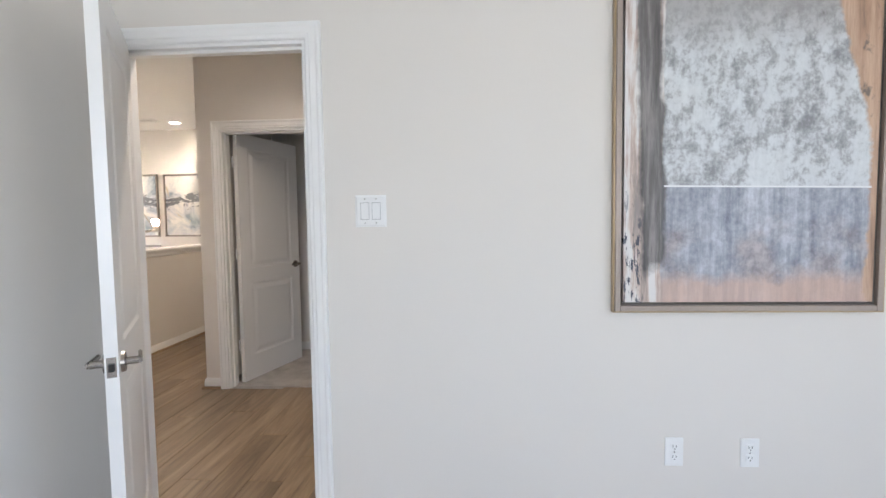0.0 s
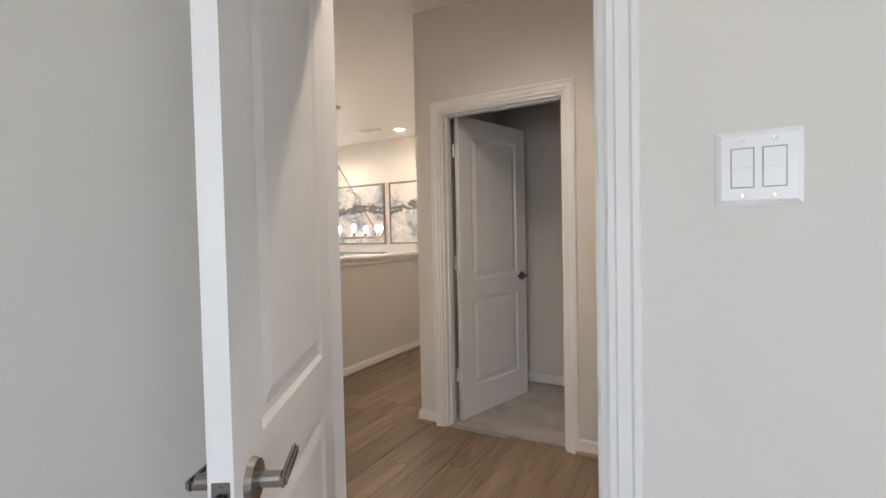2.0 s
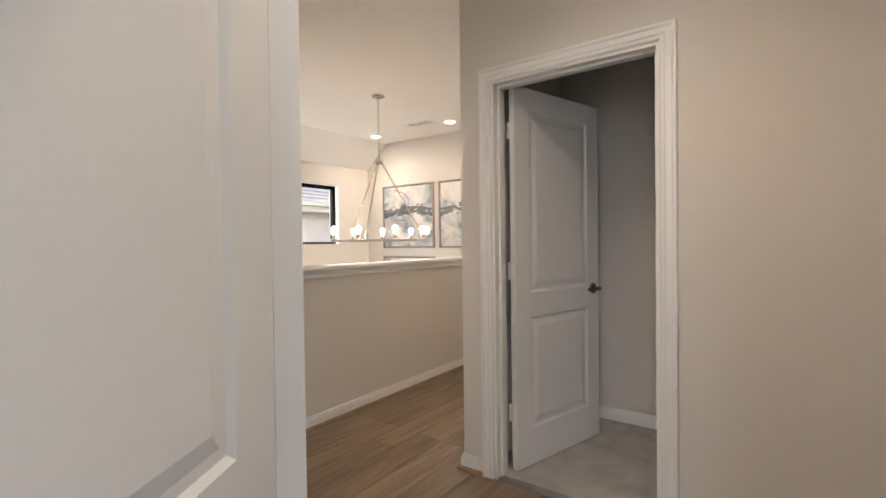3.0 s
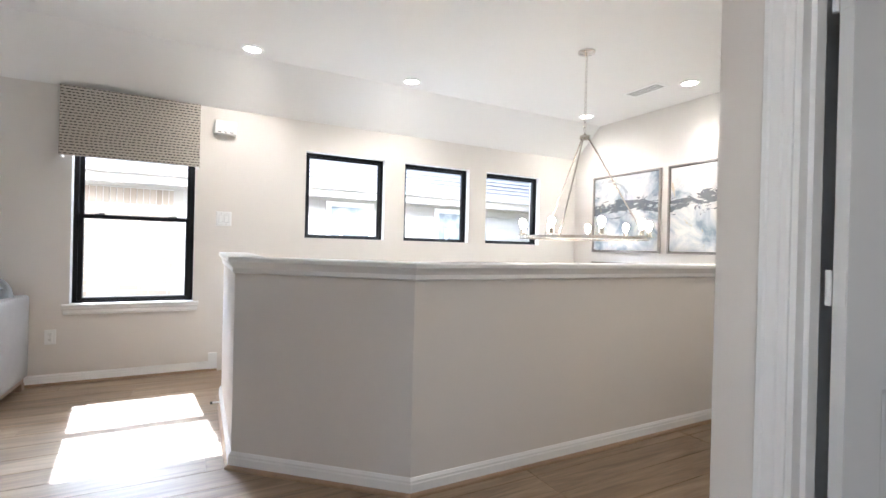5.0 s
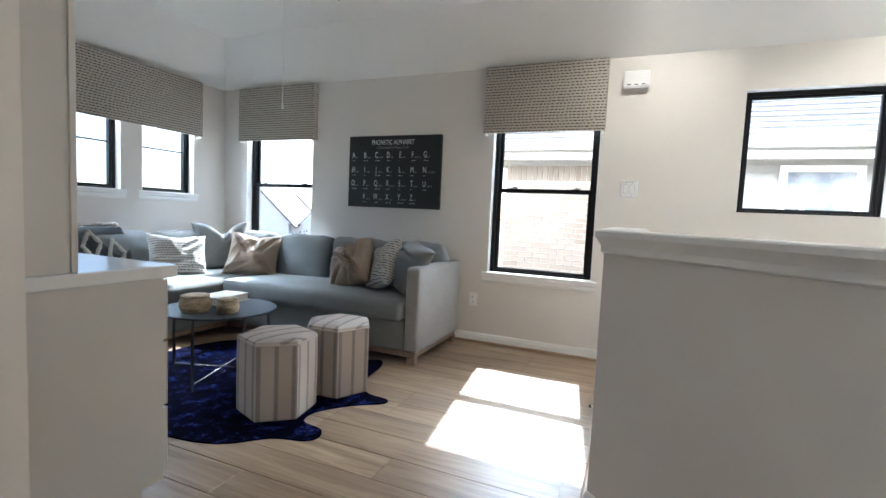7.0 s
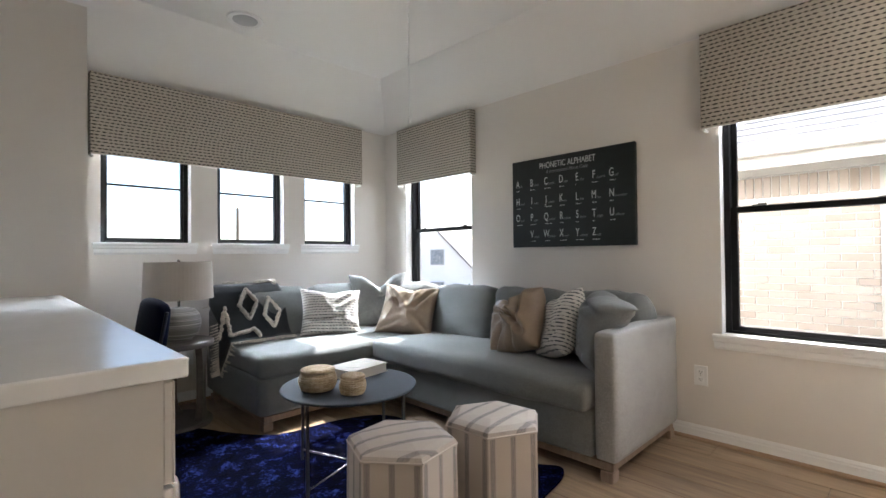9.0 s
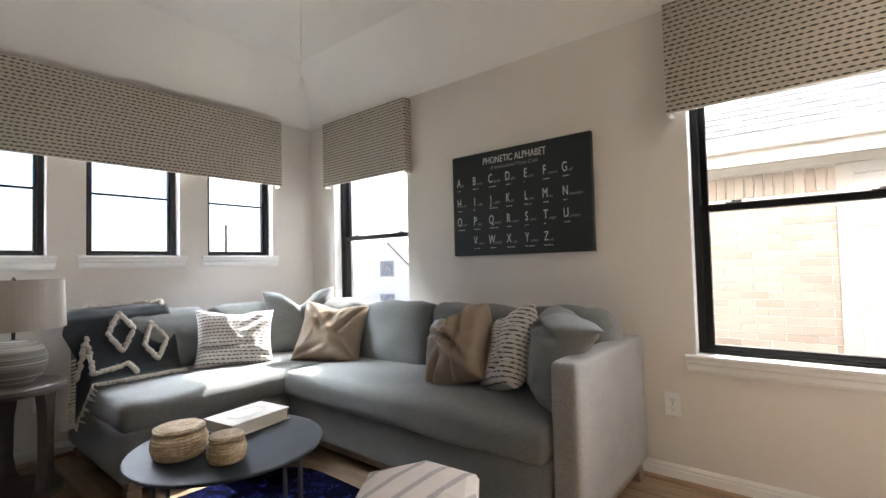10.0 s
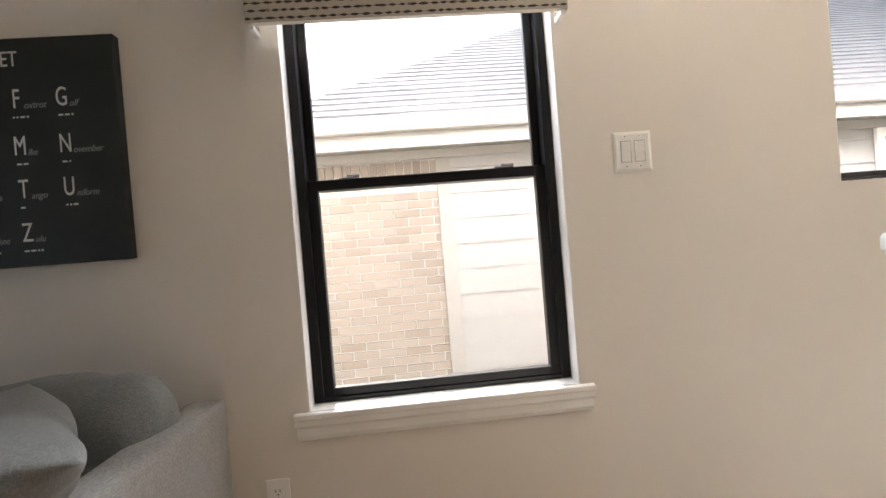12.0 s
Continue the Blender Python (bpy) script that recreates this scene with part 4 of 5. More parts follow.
part("finial", lathe([(0.001, -0.40), (0.012, -0.375), (0.016, -0.35), (0.006, -0.33)], 14), STEEL, pend, smooth=True)


# ---- chandelier ----
ch = thing("chandelier", pose(-3.407, 4.951, CZ), "brushed nickel ring chandelier with lit candle bulbs on a chain", "chandelier")
part("canopy", lathe([(0.066, -0.001), (0.064, -0.012), (0.045, -0.020), (0.012, -0.026), (0.010, -0.034)], 32), CHROME, ch, smooth=True)
zc = -0.034
nl = 15
for j in range(nl):
    bm = bmesh.new()
    hgt, wid, rr = 0.046, 0.010, 0.0019
    pts = [(wid * math.cos(a), 0, hgt * 0.5 * math.sin(a) - hgt * 0.5) for a in [2 * math.pi * q / 12 for q in range(12)]]
    if j % 2:
        pts = [(0, x, z) for x, _, z in pts]
    for a, b in zip(pts, pts[1:] + pts[:1]):
        add_cyl(bm, a, b, rr, rr, 6)
    lk = part("chain_link", bm, CHROME, ch, smooth=True)
    lk.location = (0, 0, zc - j * 0.0395)
zh = zc - nl * 0.0395 - 0.012
part("hub", lathe([(0.008, zh - 0.05), (0.036, zh - 0.045), (0.038, zh - 0.018), (0.014, zh - 0.010), (0.008, zh)], 24), CHROME, ch, smooth=True)
RR, ZR = 0.485, -1.455
bm = bmesh.new()
nseg = 72
secs = [(-0.004, -0.010), (0.004, -0.010), (0.004, 0.010), (-0.004, 0.010)]
rings = [[bm.verts.new(((RR + o) * math.cos(2 * math.pi * q / nseg), (RR + o) * math.sin(2 * math.pi * q / nseg), ZR + u)) for o, u in secs] for q in range(nseg)]
for q in range(nseg):
    for j in range(4):
        bm.faces.new((rings[q][j], rings[q][(j + 1) % 4], rings[(q + 1) % nseg][(j + 1) % 4], rings[(q + 1) % nseg][j]))
part("ring", bm, CHROME, ch)
for j in range(3):
    a = radians(57 + 120 * j)
    part("rod", cyl((0.03 * math.cos(a), 0.03 * math.sin(a), zh - 0.035), (RR * math.cos(a), RR * math.sin(a), ZR), 0.006, 0.006, 10), CHROME, ch)
for j in range(9):
    a = radians(10 + 40 * j)
    x, y = RR * math.cos(a), RR * math.sin(a)
    bm = cyl((x, y, ZR + 0.014), (x, y, ZR + 0.020), 0.040, 0.034, 20)
    add_cyl(bm, (x, y, ZR + 0.020), (x, y, ZR + 0.062), 0.018, 0.018, 16)
    cup = part("candle_cup", bm, CHROME, ch)
    bm = lathe([(0.010, 0.0), (0.013, 0.012), (0.023, 0.032), (0.026, 0.048), (0.020, 0.066), (0.008, 0.075)], 18)
    bulb = part("bulb", bm, BULB, cup, "glowing warm bulb", smooth=True)
    bulb.location = (x, y, ZR + 0.0622)


# ---- framed pictures ----
def picture(m, w, h, depth, canvas, framem, fw, label, group=""):
    ob = thing("framed_painting", m, label, "painting", group)
    part("frame", add_ring(bmesh.new(), 0, w, 0, h, fw, 0.003, depth, 0.002), framem, ob)
    part("inner_lip", add_ring(bmesh.new(), fw + 0.0005, w - fw - 0.0005, fw + 0.0005, h - fw - 0.0005, 0.007, 0.003, depth - 0.016), GREYW, ob)
    c = part("canvas", box(-w / 2 + fw + 0.012, w / 2 - fw - 0.012, -h / 2 + fw + 0.012, h / 2 - fw - 0.012, 0.004, depth - 0.010), canvas, ob, "abstract painted canvas")
    c.location = (w / 2, h / 2, 0)
    return ob


picture(on_wall((-4.952, NY, 1.135), "-y"), 0.947, 0.918, 0.042, art_stairs("stair_canvas_paint", 1.3), SILVERF, 0.016, "square abstract landscape in greys and ochre, silver frame", "stair paintings")
picture(on_wall((-3.910, NY, 1.135), "-y"), 0.947, 0.918, 0.042, art_stairs("stair_canvas_paint_second", 4.1), SILVERF, 0.016, "square abstract landscape with a dark horizon, silver frame", "stair paintings")
picture(on_wall((-4.952, NY, 0.100), "-y"), 0.947, 0.918, 0.042, art_stairs("stair_canvas_paint_third", 7.7), SILVERF, 0.016, "square abstract painting in a silver frame, lower on the wall", "stair paintings")
picture(on_wall((1.140, AB, 0.945), "-y"), 0.985, 1.26, 0.035, art_bedroom(), TAUPE, 0.022, "large abstract painting in greys and peach, thin gilt-edged frame")
big = bpy.data.objects["framed_painting.003"]
part("gilt_edge", add_ring(bmesh.new(), -0.006, 0.991, -0.006, 1.266, 0.0055, 0.003, 0.030, 0.001), GOLD, big, "thin gilt outer edge")


# ---- soft shapes ----
def soft(size, r=0.05, crown=(0, 0, 0), cuts=9, wrinkle=0.0, seed=0):
    """A rounded, slightly swollen box about its own centre."""
    bm = bmesh.new()
    bmesh.ops.create_cube(bm, size=2.0)
    bmesh.ops.subdivide_edges(bm, edges=bm.edges[:], cuts=cuts, use_grid_fill=True)
    hx, hy, hz = (s / 2 for s in size)
    r = min(r, hx * 0.98, hy * 0.98, hz * 0.98)
    for v in bm.verts:
        p = [math.copysign(1 - (1 - abs(c)) ** 1.5, c) for c in v.co]
        q = Vector((p[0] * hx, p[1] * hy, p[2] * hz))
        inner = Vector((max(-hx + r, min(hx - r, q.x)), max(-hy + r, min(hy - r, q.y)), max(-hz + r, min(hz - r, q.z))))
        d = q - inner
        if d.length > 1e-6:
            q = inner + d.normalized() * r
        u = [q.x / hx, q.y / hy, q.z / hz]
        for i in range(3):
            a, b = u[(i + 1) % 3], u[(i + 2) % 3]
            q[i] += crown[i] * u[i] * max(0, 1 - a * a) * max(0, 1 - b * b)
        if wrinkle:
            q += Vector(noise.noise_vector(q * 5 + Vector((seed, seed * 2, 0)))) * wrinkle
            q += Vector(noise.noise_vector(q * 14 + Vector((seed, 0, seed)))) * wrinkle * 0.4
        v.co = q
    return bm


def moved(bm, m):
    bmesh.ops.transform(bm, verts=bm.verts, matrix=m)
    return bm


def pillow_mesh(w, h, t, wrinkle, seed, slump=0.0, dent=0.0, fold=0.0, tuck=0.0, flop=None, creases=()):
    """A scatter cushion with pointed corners; x width, y height from 0, z thickness."""
    bm = bmesh.new()
    n = 46
    grids = []
    for side in (1, -1):
        g = {}
        for i in range(n + 1):
            for j in range(n + 1):
                u, v = -1 + 2 * i / n, -1 + 2 * j / n
                edge = max(0.0, (1 - u ** 4) * (1 - v ** 4)) ** 0.55
                x = w / 2 * u * (1 - 0.10 * (1 - v * v) * abs(u))
                y = h / 2 * v * (1 - 0.10 * (1 - u * u) * abs(v))
                z = side * t / 2 * edge
                p = Vector((x, y, z))
                k = edge * wrinkle
                p += Vector(noise.noise_vector(Vector((x * 6 + seed, y * 6, side * 2.0)))) * k
                p += Vector(noise.noise_vector(Vector((x * 15 + seed, y * 9, side * 5.0)))) * k * 0.45
                if fold:
                    q = noise.noise(Vector((x * 4.0 + y * 2.2 + seed, y * 2.6 - x * 1.2, side * 3.0)))
                    p.z += side * fold * edge * ((1 - abs(q) * 2.2) ** 3 - 0.4)
                    q = noise.noise(Vector((x * 9.0 - y * 4.0, y * 7.0 + seed, side * 4.0)))
                    p.z += side * fold * 0.45 * edge * (1 - abs(q) * 2.0) ** 3
                if dent and v > 0:
                    p.y -= dent * v * math.exp(-(u / 0.35) ** 2)
                    p.z += side * dent * 0.25 * v * (1 - abs(u))
                if slump:
                    p.x += slump * (v * v - 0.3) * (0.5 + 0.5 * u)
                for u0, v0, u1, v1, deep in creases if side == 1 else ():
                    du, dv = u1 - u0, v1 - v0
                    f = max(0.0, min(1.0, ((u - u0) * du + (v - v0) * dv) / (du * du + dv * dv)))
                    far = math.hypot(u - u0 - f * du, v - v0 - f * dv)
                    p.z += deep * edge * (0.55 * math.exp(-((far - 0.17) / 0.09) ** 2) - math.exp(-far / 0.075)) * (1 - 0.6 * f)
                if tuck:
                    p.x *= 1 - tuck * u * u * v * v
                    p.y *= 1 - tuck * u * u * v * v
                if flop and v > -0.2:
                    p += Vector(flop) * (max(0.0, u + 0.25) / 1.25) ** 1.5 * ((v + 0.2) / 1.2) ** 2
                p.y += h / 2
                if side == -1 and (i in (0, n) or j in (0, n)):
                    g[i, j] = grids[0][i, j]
                else:
                    g[i, j] = bm.verts.new(p)
        grids.append(g)
        for i in range(n):
            for j in range(n):
                f = (g[i, j], g[i + 1, j], g[i + 1, j + 1], g[i, j + 1])
                bm.faces.new(f if side == 1 else f[::-1])
    return bm


def pillow(at, yaw, lean, w, h, t, material, label, wrinkle=0.012, seed=1, slump=0.0, dent=0.0, roll=0.0, fold=0.006, tuck=0.0, flop=None, creases=()):
    """A pillow standing at a point, facing the yaw (0 is +x), leaning back by degrees."""
    ob = part("throw_pillow", pillow_mesh(w, h, t, wrinkle, seed, slump, dent, fold, tuck, flop, creases), material, smooth=True)
    ob.matrix_world = pose(*at, 0, 0, yaw) @ pose(0, 0, 0, 90 - 0, 0, 90) @ pose(0, 0, 0, -lean) @ pose(0, 0, 0, 0, 0, roll)
    return tagged(ob, label, "pillow", "pillows on the sofa")


# ---- sofa ----
sofa = thing("sectional_sofa", pose(-5.265, -1.615, 0), "grey cloth corner sofa on a low oak plinth", "sofa")
# window side: x to 0.84, y to 2.80; south side: x to 1.83, y to 0.98
part("base", moved(soft((0.83, 2.68, 0.24), 0.02, cuts=6), pose(0.425, 1.35, 0.215)), SOFA, sofa, smooth=True)
part("base", moved(soft((0.875, 0.97, 0.24), 0.02, cuts=6), pose(1.285, 0.495, 0.215)), SOFA, sofa, smooth=True)
part("arm", moved(soft((0.83, 0.11, 0.615), 0.022, (0.004, 0.006, 0.004), cuts=9), pose(0.415, 2.752, 0.4025)), SOFA_LIT, sofa, "grey cloth arm, paled for the window light on it", smooth=True)
part("back_frame", moved(soft((0.16, 2.69, 0.50), 0.03, cuts=7), pose(0.082, 1.35, 0.45)), SOFA, sofa, smooth=True)
part("back_frame", moved(soft((1.54, 0.16, 0.50), 0.03, cuts=7), pose(0.94, 0.084, 0.45)), SOFA, sofa, smooth=True)
seatw = part("seat_cushion", moved(soft((0.735, 1.72, 0.155), 0.045, (0.012, 0.0, 0.022), cuts=21, wrinkle=0.010, seed=3), pose(0.525, 1.828, 0.393)), SOFA, sofa, smooth=True)
seats = part("seat_cushion", moved(soft((1.545, 0.80, 0.155), 0.045, (0.0, 0.012, 0.018), cuts=21, wrinkle=0.010, seed=8), pose(0.9475, 0.575, 0.390)), SOFA, sofa, smooth=True)
for y0, y1, s in ((0.40, 1.005, 1), (1.01, 1.655, 4), (1.66, 2.245, 2), (2.25, 2.76, 3)):
    c = soft((0.21, y1 - y0 - 0.006, 0.44), 0.075, (0.035, 0.0, 0.012), cuts=13, wrinkle=0.028, seed=s)
    part("back_cushion", moved(c, pose(0.245, (y0 + y1) / 2, 0.622, 0, -10)), SOFA, sofa, smooth=True)
for x0, x1, s in ((0.36, 1.0, 5), (1.01, 1.64, 6)):
    c = soft((x1 - x0 - 0.006, 0.21, 0.42), 0.075, (0.0, 0.035, 0.012), cuts=13, wrinkle=0.018, seed=s)
    part("back_cushion", moved(c, pose((x0 + x1) / 2, 0.255, 0.625, 10, 0)), SOFA, sofa, smooth=True)
bm = box(0.03, 0.815, 2.735, 2.785, 0.055, 0.094, 0.004)
add_box(bm, 0.765, 0.815, 0.99, 2.735, 0.055, 0.094, 0.004)
add_box(bm, 0.815, 1.69, 0.915, 0.965, 0.055, 0.094, 0.004)
add_box(bm, 1.64, 1.69, 0.05, 0.915, 0.055, 0.094, 0.004)
part("plinth", bm, LEGW, sofa, "weathered oak plinth rail")
for x, y in ((0.79, 2.755), (0.05, 2.755), (1.665, 0.935), (1.665, 0.06), (0.05, 0.06)):
    bm = box(x - 0.032, x + 0.032, y - 0.032, y + 0.032, 0.0, 0.0545, 0.004)
    part("leg", bm, LEGW, sofa, "square oak foot")

pillow((-4.680, 0.945, 0.452), -60, 12, 0.47, 0.47, 0.22, GREYP, "plain grey cushion slumped over the sofa arm", 0.012, 2, 0.0, 0.02, 7, 0.012, 0.06, (0.02, -0.09, -0.14), ((0.2, 0.55, 1.0, 0.3, 0.035), (0.5, -0.8, 0.9, -0.5, 0.02)))
pillow((-4.645, 0.715, 0.480), -44, 22, 0.42, 0.42, 0.16, DASHP, "off-white cushion with rows of dark dashes", 0.010, 4, 0.0, 0.03, 20, 0.010, 0.04, None, ((0.3, -0.6, 0.9, -0.2, 0.02), (-0.2, 0.9, 0.2, 0.3, 0.02)))
pillow((-4.615, 0.480, 0.470), -14, 27, 0.42, 0.44, 0.18, TAN, "tan satin cushion with a deep crease", 0.012, 7, 0.0, 0.10, 21, 0.016, 0.08, None, ((0.05, 1.0, 0.12, 0.05, 0.075), (0.12, 0.1, 0.65, -0.55, 0.045), (0.10, 0.15, -0.75, 0.45, 0.045), (0.45, 0.8, 0.35, -0.1, 0.040), (-0.6, -0.9, -0.2, -0.3, 0.030), (0.1, -0.95, 0.2, -0.4, 0.030)))
pillow((-4.670, -0.640, 0.455), 32, 28, 0.48, 0.43, 0.16, TAN, "tan satin cushion in the sofa's corner", 0.010, 12, 0.0, 0.03, -5, 0.014, 0.0, None, ((-0.9, 0.9, -0.2, 0.1, 0.035), (0.9, 0.9, 0.3, 0.0, 0.040), (-0.9, -0.9, -0.1, -0.5, 0.025), (0.1, 0.9, 0.0, 0.2, 0.025), (0.85, -0.8, 0.3, -0.3, 0.02)))
pillow((-4.810, -1.085, 0.455), 58, 16, 0.53, 0.49, 0.19, GREYP, "light grey cushion in the sofa's corner", 0.010, 15, 0.0, 0.11, 2, 0.010, 0.0, None, ((0.0, 0.95, 0.05, 0.2, 0.045), (0.9, 0.9, 0.3, 0.3, 0.02)))
pillow((-4.265, -1.010, 0.455), 71, 22, 0.48, 0.39, 0.17, DASHP, "off-white cushion with dark dashes, sunlit", 0.010, 18, 0.0, 0.02, -4, 0.012, 0.0, None, ((-0.9, -0.35, 0.3, -0.25, 0.030), (0.9, 0.85, 0.2, 0.3, 0.030), (0.9, -0.7, 0.1, -0.5, 0.02)))

# throw blanket over the south back
blanket = thing("throw_blanket", pose(-3.74, -1.40, 0.46), "dark grey throw with tufted cream diamonds over the sofa back", "blanket")
sec = [(-0.10, 0.34), (-0.06, 0.395), (0.0, 0.405), (0.055, 0.395), (0.10, 0.35), (0.145, 0.26), (0.185, 0.16), (0.215, 0.07), (0.25, 0.026), (0.29, 0.016)]


def drape(u, s):
    """A point of the draped cloth: u across (-1..1), s along the section."""
    i = min(len(sec) - 2, max(0, int(s)))
    f = s - i
    y = sec[i][0] * (1 - f) + sec[i + 1][0] * f
    z = sec[i][1] * (1 - f) + sec[i + 1][1] * f
    k = noise.noise(Vector((u * 2.2, s * 0.35, 3.0))) * 0.022
    half = 0.215 + 0.012 * s
    x = -u * half + 0.010 * (s - 3) * 0.9
    over = max(0.0, x - 0.19) if s > 5 else 0.0
    return Vector((x - over * 0.6, y + k * 0.6, z + max(0.0, k) * 0.4 + 0.02 - over * 1.1))


bm = bmesh.new()
nu, ns = 26, 50
grid = [[bm.verts.new(drape(-1 + 2 * i / nu, (len(sec) - 1) * j / ns)) for i in range(nu + 1)] for j in range(ns + 1)]
for j in range(ns):
    for i in range(nu):
        bm.faces.new((grid[j][i], grid[j][i + 1], grid[j + 1][i + 1], grid[j + 1][i]))
bmesh.ops.solidify(bm, geom=bm.faces[:], thickness=0.008)
part("cloth", bm, THROW, blanket, smooth=True)


def tuft(path):
    bm = bmesh.new()
    rnd = random.Random(len(path))
    for (u0, s0), (u1, s1) in zip(path, path[1:]):
        for q in range(17):
            f = q / 16
            p = drape(u0 + (u1 - u0) * f, s0 + (s1 - s0) * f) + Vector((0, 0.010, 0.008))
            r = 0.0145 + rnd.uniform(-0.0035, 0.0035)
            bmesh.ops.create_icosphere(bm, subdivisions=1, radius=r, matrix=Matrix.Translation(p + Vector((rnd.uniform(-0.004, 0.004), 0, rnd.uniform(-0.004, 0.004)))))
    part("tufted_diamond", bm, TUFT, blanket, "cream tufted yarn pattern", smooth=True)


tuft([(-0.05, 3.9), (0.22, 4.9), (0.0, 6.1), (-0.25, 5.1), (-0.05, 3.9)])
tuft([(0.55, 4.7), (0.82, 5.7), (0.60, 6.9), (0.38, 5.9), (0.55, 4.7)])
tuft([(-0.98, 6.0), (-0.60, 5.2), (-0.45, 7.4), (0.10, 6.9), (0.22, 7.8)])
tuft([(-0.6, 1.2), (-0.3, 0.8), (-0.1, 1.3), (-0.35, 1.6), (-0.6, 1.2)])
tuft([(0.35, 0.9), (0.6, 1.4), (0.85, 1.0)])
tuft([(0.80, 1.6), (0.92, 2.3), (0.86, 2.9)])
bm = bmesh.new()
rnd = random.Random(5)
for q in range(70):
    u = -1 + 2 * q / 69
    p = drape(u, len(sec) - 1.02)
    add_cyl(bm, p, p + Vector((rnd.uniform(-0.02, 0.02), 0.03 + rnd.uniform(0, 0.035), -0.006)), 0.006, 0.003, 5)
for q in range(26):
    p = drape(-1, (len(sec) - 1) * (0.55 + 0.45 * q / 26))
    add_cyl(bm, p, p + Vector((0.035 + rnd.uniform(0, 0.03), rnd.uniform(-0.01, 0.01), -0.012)), 0.006, 0.003, 5)
part("fringe", bm, TUFT, blanket, "cream yarn fringe")

stop = thing("door_stop", on_wall((-4.20, 2.461, 0.055), "-y"), "small wall stop with a black rubber tip", "door stop")
part("stem", cyl((0, 0, 0.0), (0, 0, 0.050), 0.006, 0.005, 10), PLATE, stop)
part("rubber_tip", cyl((0, 0, 0.0502), (0, 0, 0.064), 0.009, 0.008, 12), HOLE, stop)

# ---- rug ----
OUT = [(-2.96, 0.60), (-3.02, 0.88), (-3.17, 1.05), (-3.22, 1.20), (-3.28, 1.24), (-3.35, 1.20), (-3.38, 1.07), (-3.50, 1.05), (-3.66, 1.17), (-3.77, 1.31), (-3.83, 1.30), (-3.85, 1.17), (-3.96, 1.04), (-4.15, 1.0), (-4.33, 0.97), (-4.43, 0.90),
       (-4.36, 0.76), (-4.30, 0.40), (-4.32, 0.0), (-4.28, -0.35), (-4.0, -0.50), (-3.62, -0.55), (-3.42, -0.80), (-3.30, -1.02), (-3.12, -1.05), (-2.97, -0.95), (-2.99, -0.70), (-3.03, -0.40), (-2.95, 0.0)]
pts = []
k = len(OUT)
for q in range(k):
    p0, p1, p2, p3 = (Vector(OUT[(q + o) % k]) for o in (-1, 0, 1, 2))
    for f in (0, 0.25, 0.5, 0.75):
        pts.append(tuple(0.5 * (2 * p1 + (p2 - p0) * f + (2 * p0 - 5 * p1 + 4 * p2 - p3) * f * f + (3 * p1 - p0 - 3 * p2 + p3) * f ** 3)))
rug = part("cowhide_rug", prism([(x + 3.6, y) for x, y in pts], 0.0005, 0.007), NAVY)
rug.location = (-3.6, 0, 0)
tagged(rug, "dark navy hide rug with an irregular outline on the floor", "rug")

# ---- coffee table ----
TX, TY = -3.660, 0.168
tab = thing("coffee_table", pose(TX, TY, 0.007), "round coffee table with a slate-blue top and thin metal legs", "coffee table")
part("tabletop", lathe([(0.320, 0.424), (0.332, 0.425), (0.335, 0.430), (0.332, 0.435), (0.324, 0.436), (0.0, 0.436)], 64), SLATE, tab)
legs = [radians(a) for a in (20, 110, 200, 290)]
for a in legs:
    part("leg", box(0.31 * math.cos(a) - 0.006, 0.31 * math.cos(a) + 0.006, 0.31 * math.sin(a) - 0.006, 0.31 * math.sin(a) + 0.006, 0.0, 0.424), STEEL, tab)
for a in legs[:2]:
    part("cross_bar", add_cyl(bmesh.new(), (0.305 * math.cos(a), 0.305 * math.sin(a), 0.04 if a == legs[0] else 0.052), (-0.305 * math.cos(a), -0.305 * math.sin(a), 0.04 if a == legs[0] else 0.052), 0.005, 0.005, 8), NICKEL, tab)


def woven(profile, rows, n=78, depth=0.003):
    """A turned shell of plaited strands: the surface swells row by row and strand by strand."""
    bm = bmesh.new()
    rings = []
    steps = rows * 4
    for k in range(steps + 1):
        f = k / steps
        q = f * (len(profile) - 1)
        i = min(len(profile) - 2, int(q))
        r = profile[i][0] + (profile[i + 1][0] - profile[i][0]) * (q - i)
        z = profile[i][1] + (profile[i + 1][1] - profile[i][1]) * (q - i)
        row = int(f * rows * 0.999)
        ring = []
        for j in range(n):
            a = 2 * math.pi * j / n
            d = depth * (abs(math.sin(math.pi * f * rows)) - 0.5 + 0.55 * math.sin(26 * a + math.pi * row + 3.0 * f * rows))
            rr = max(0.002, r + d * min(1, r / 0.03))
            ring.append(bm.verts.new((rr * math.cos(a), rr * math.sin(a), z + d * 0.3)))
        rings.append(ring)
    for a, b in zip(rings, rings[1:]):
        for j in range(n):
            bm.faces.new((a[j], a[(j + 1) % n], b[(j + 1) % n], b[j]))
    bm.faces.new(rings[0][::-1]), bm.faces.new(rings[-1])
    return bm


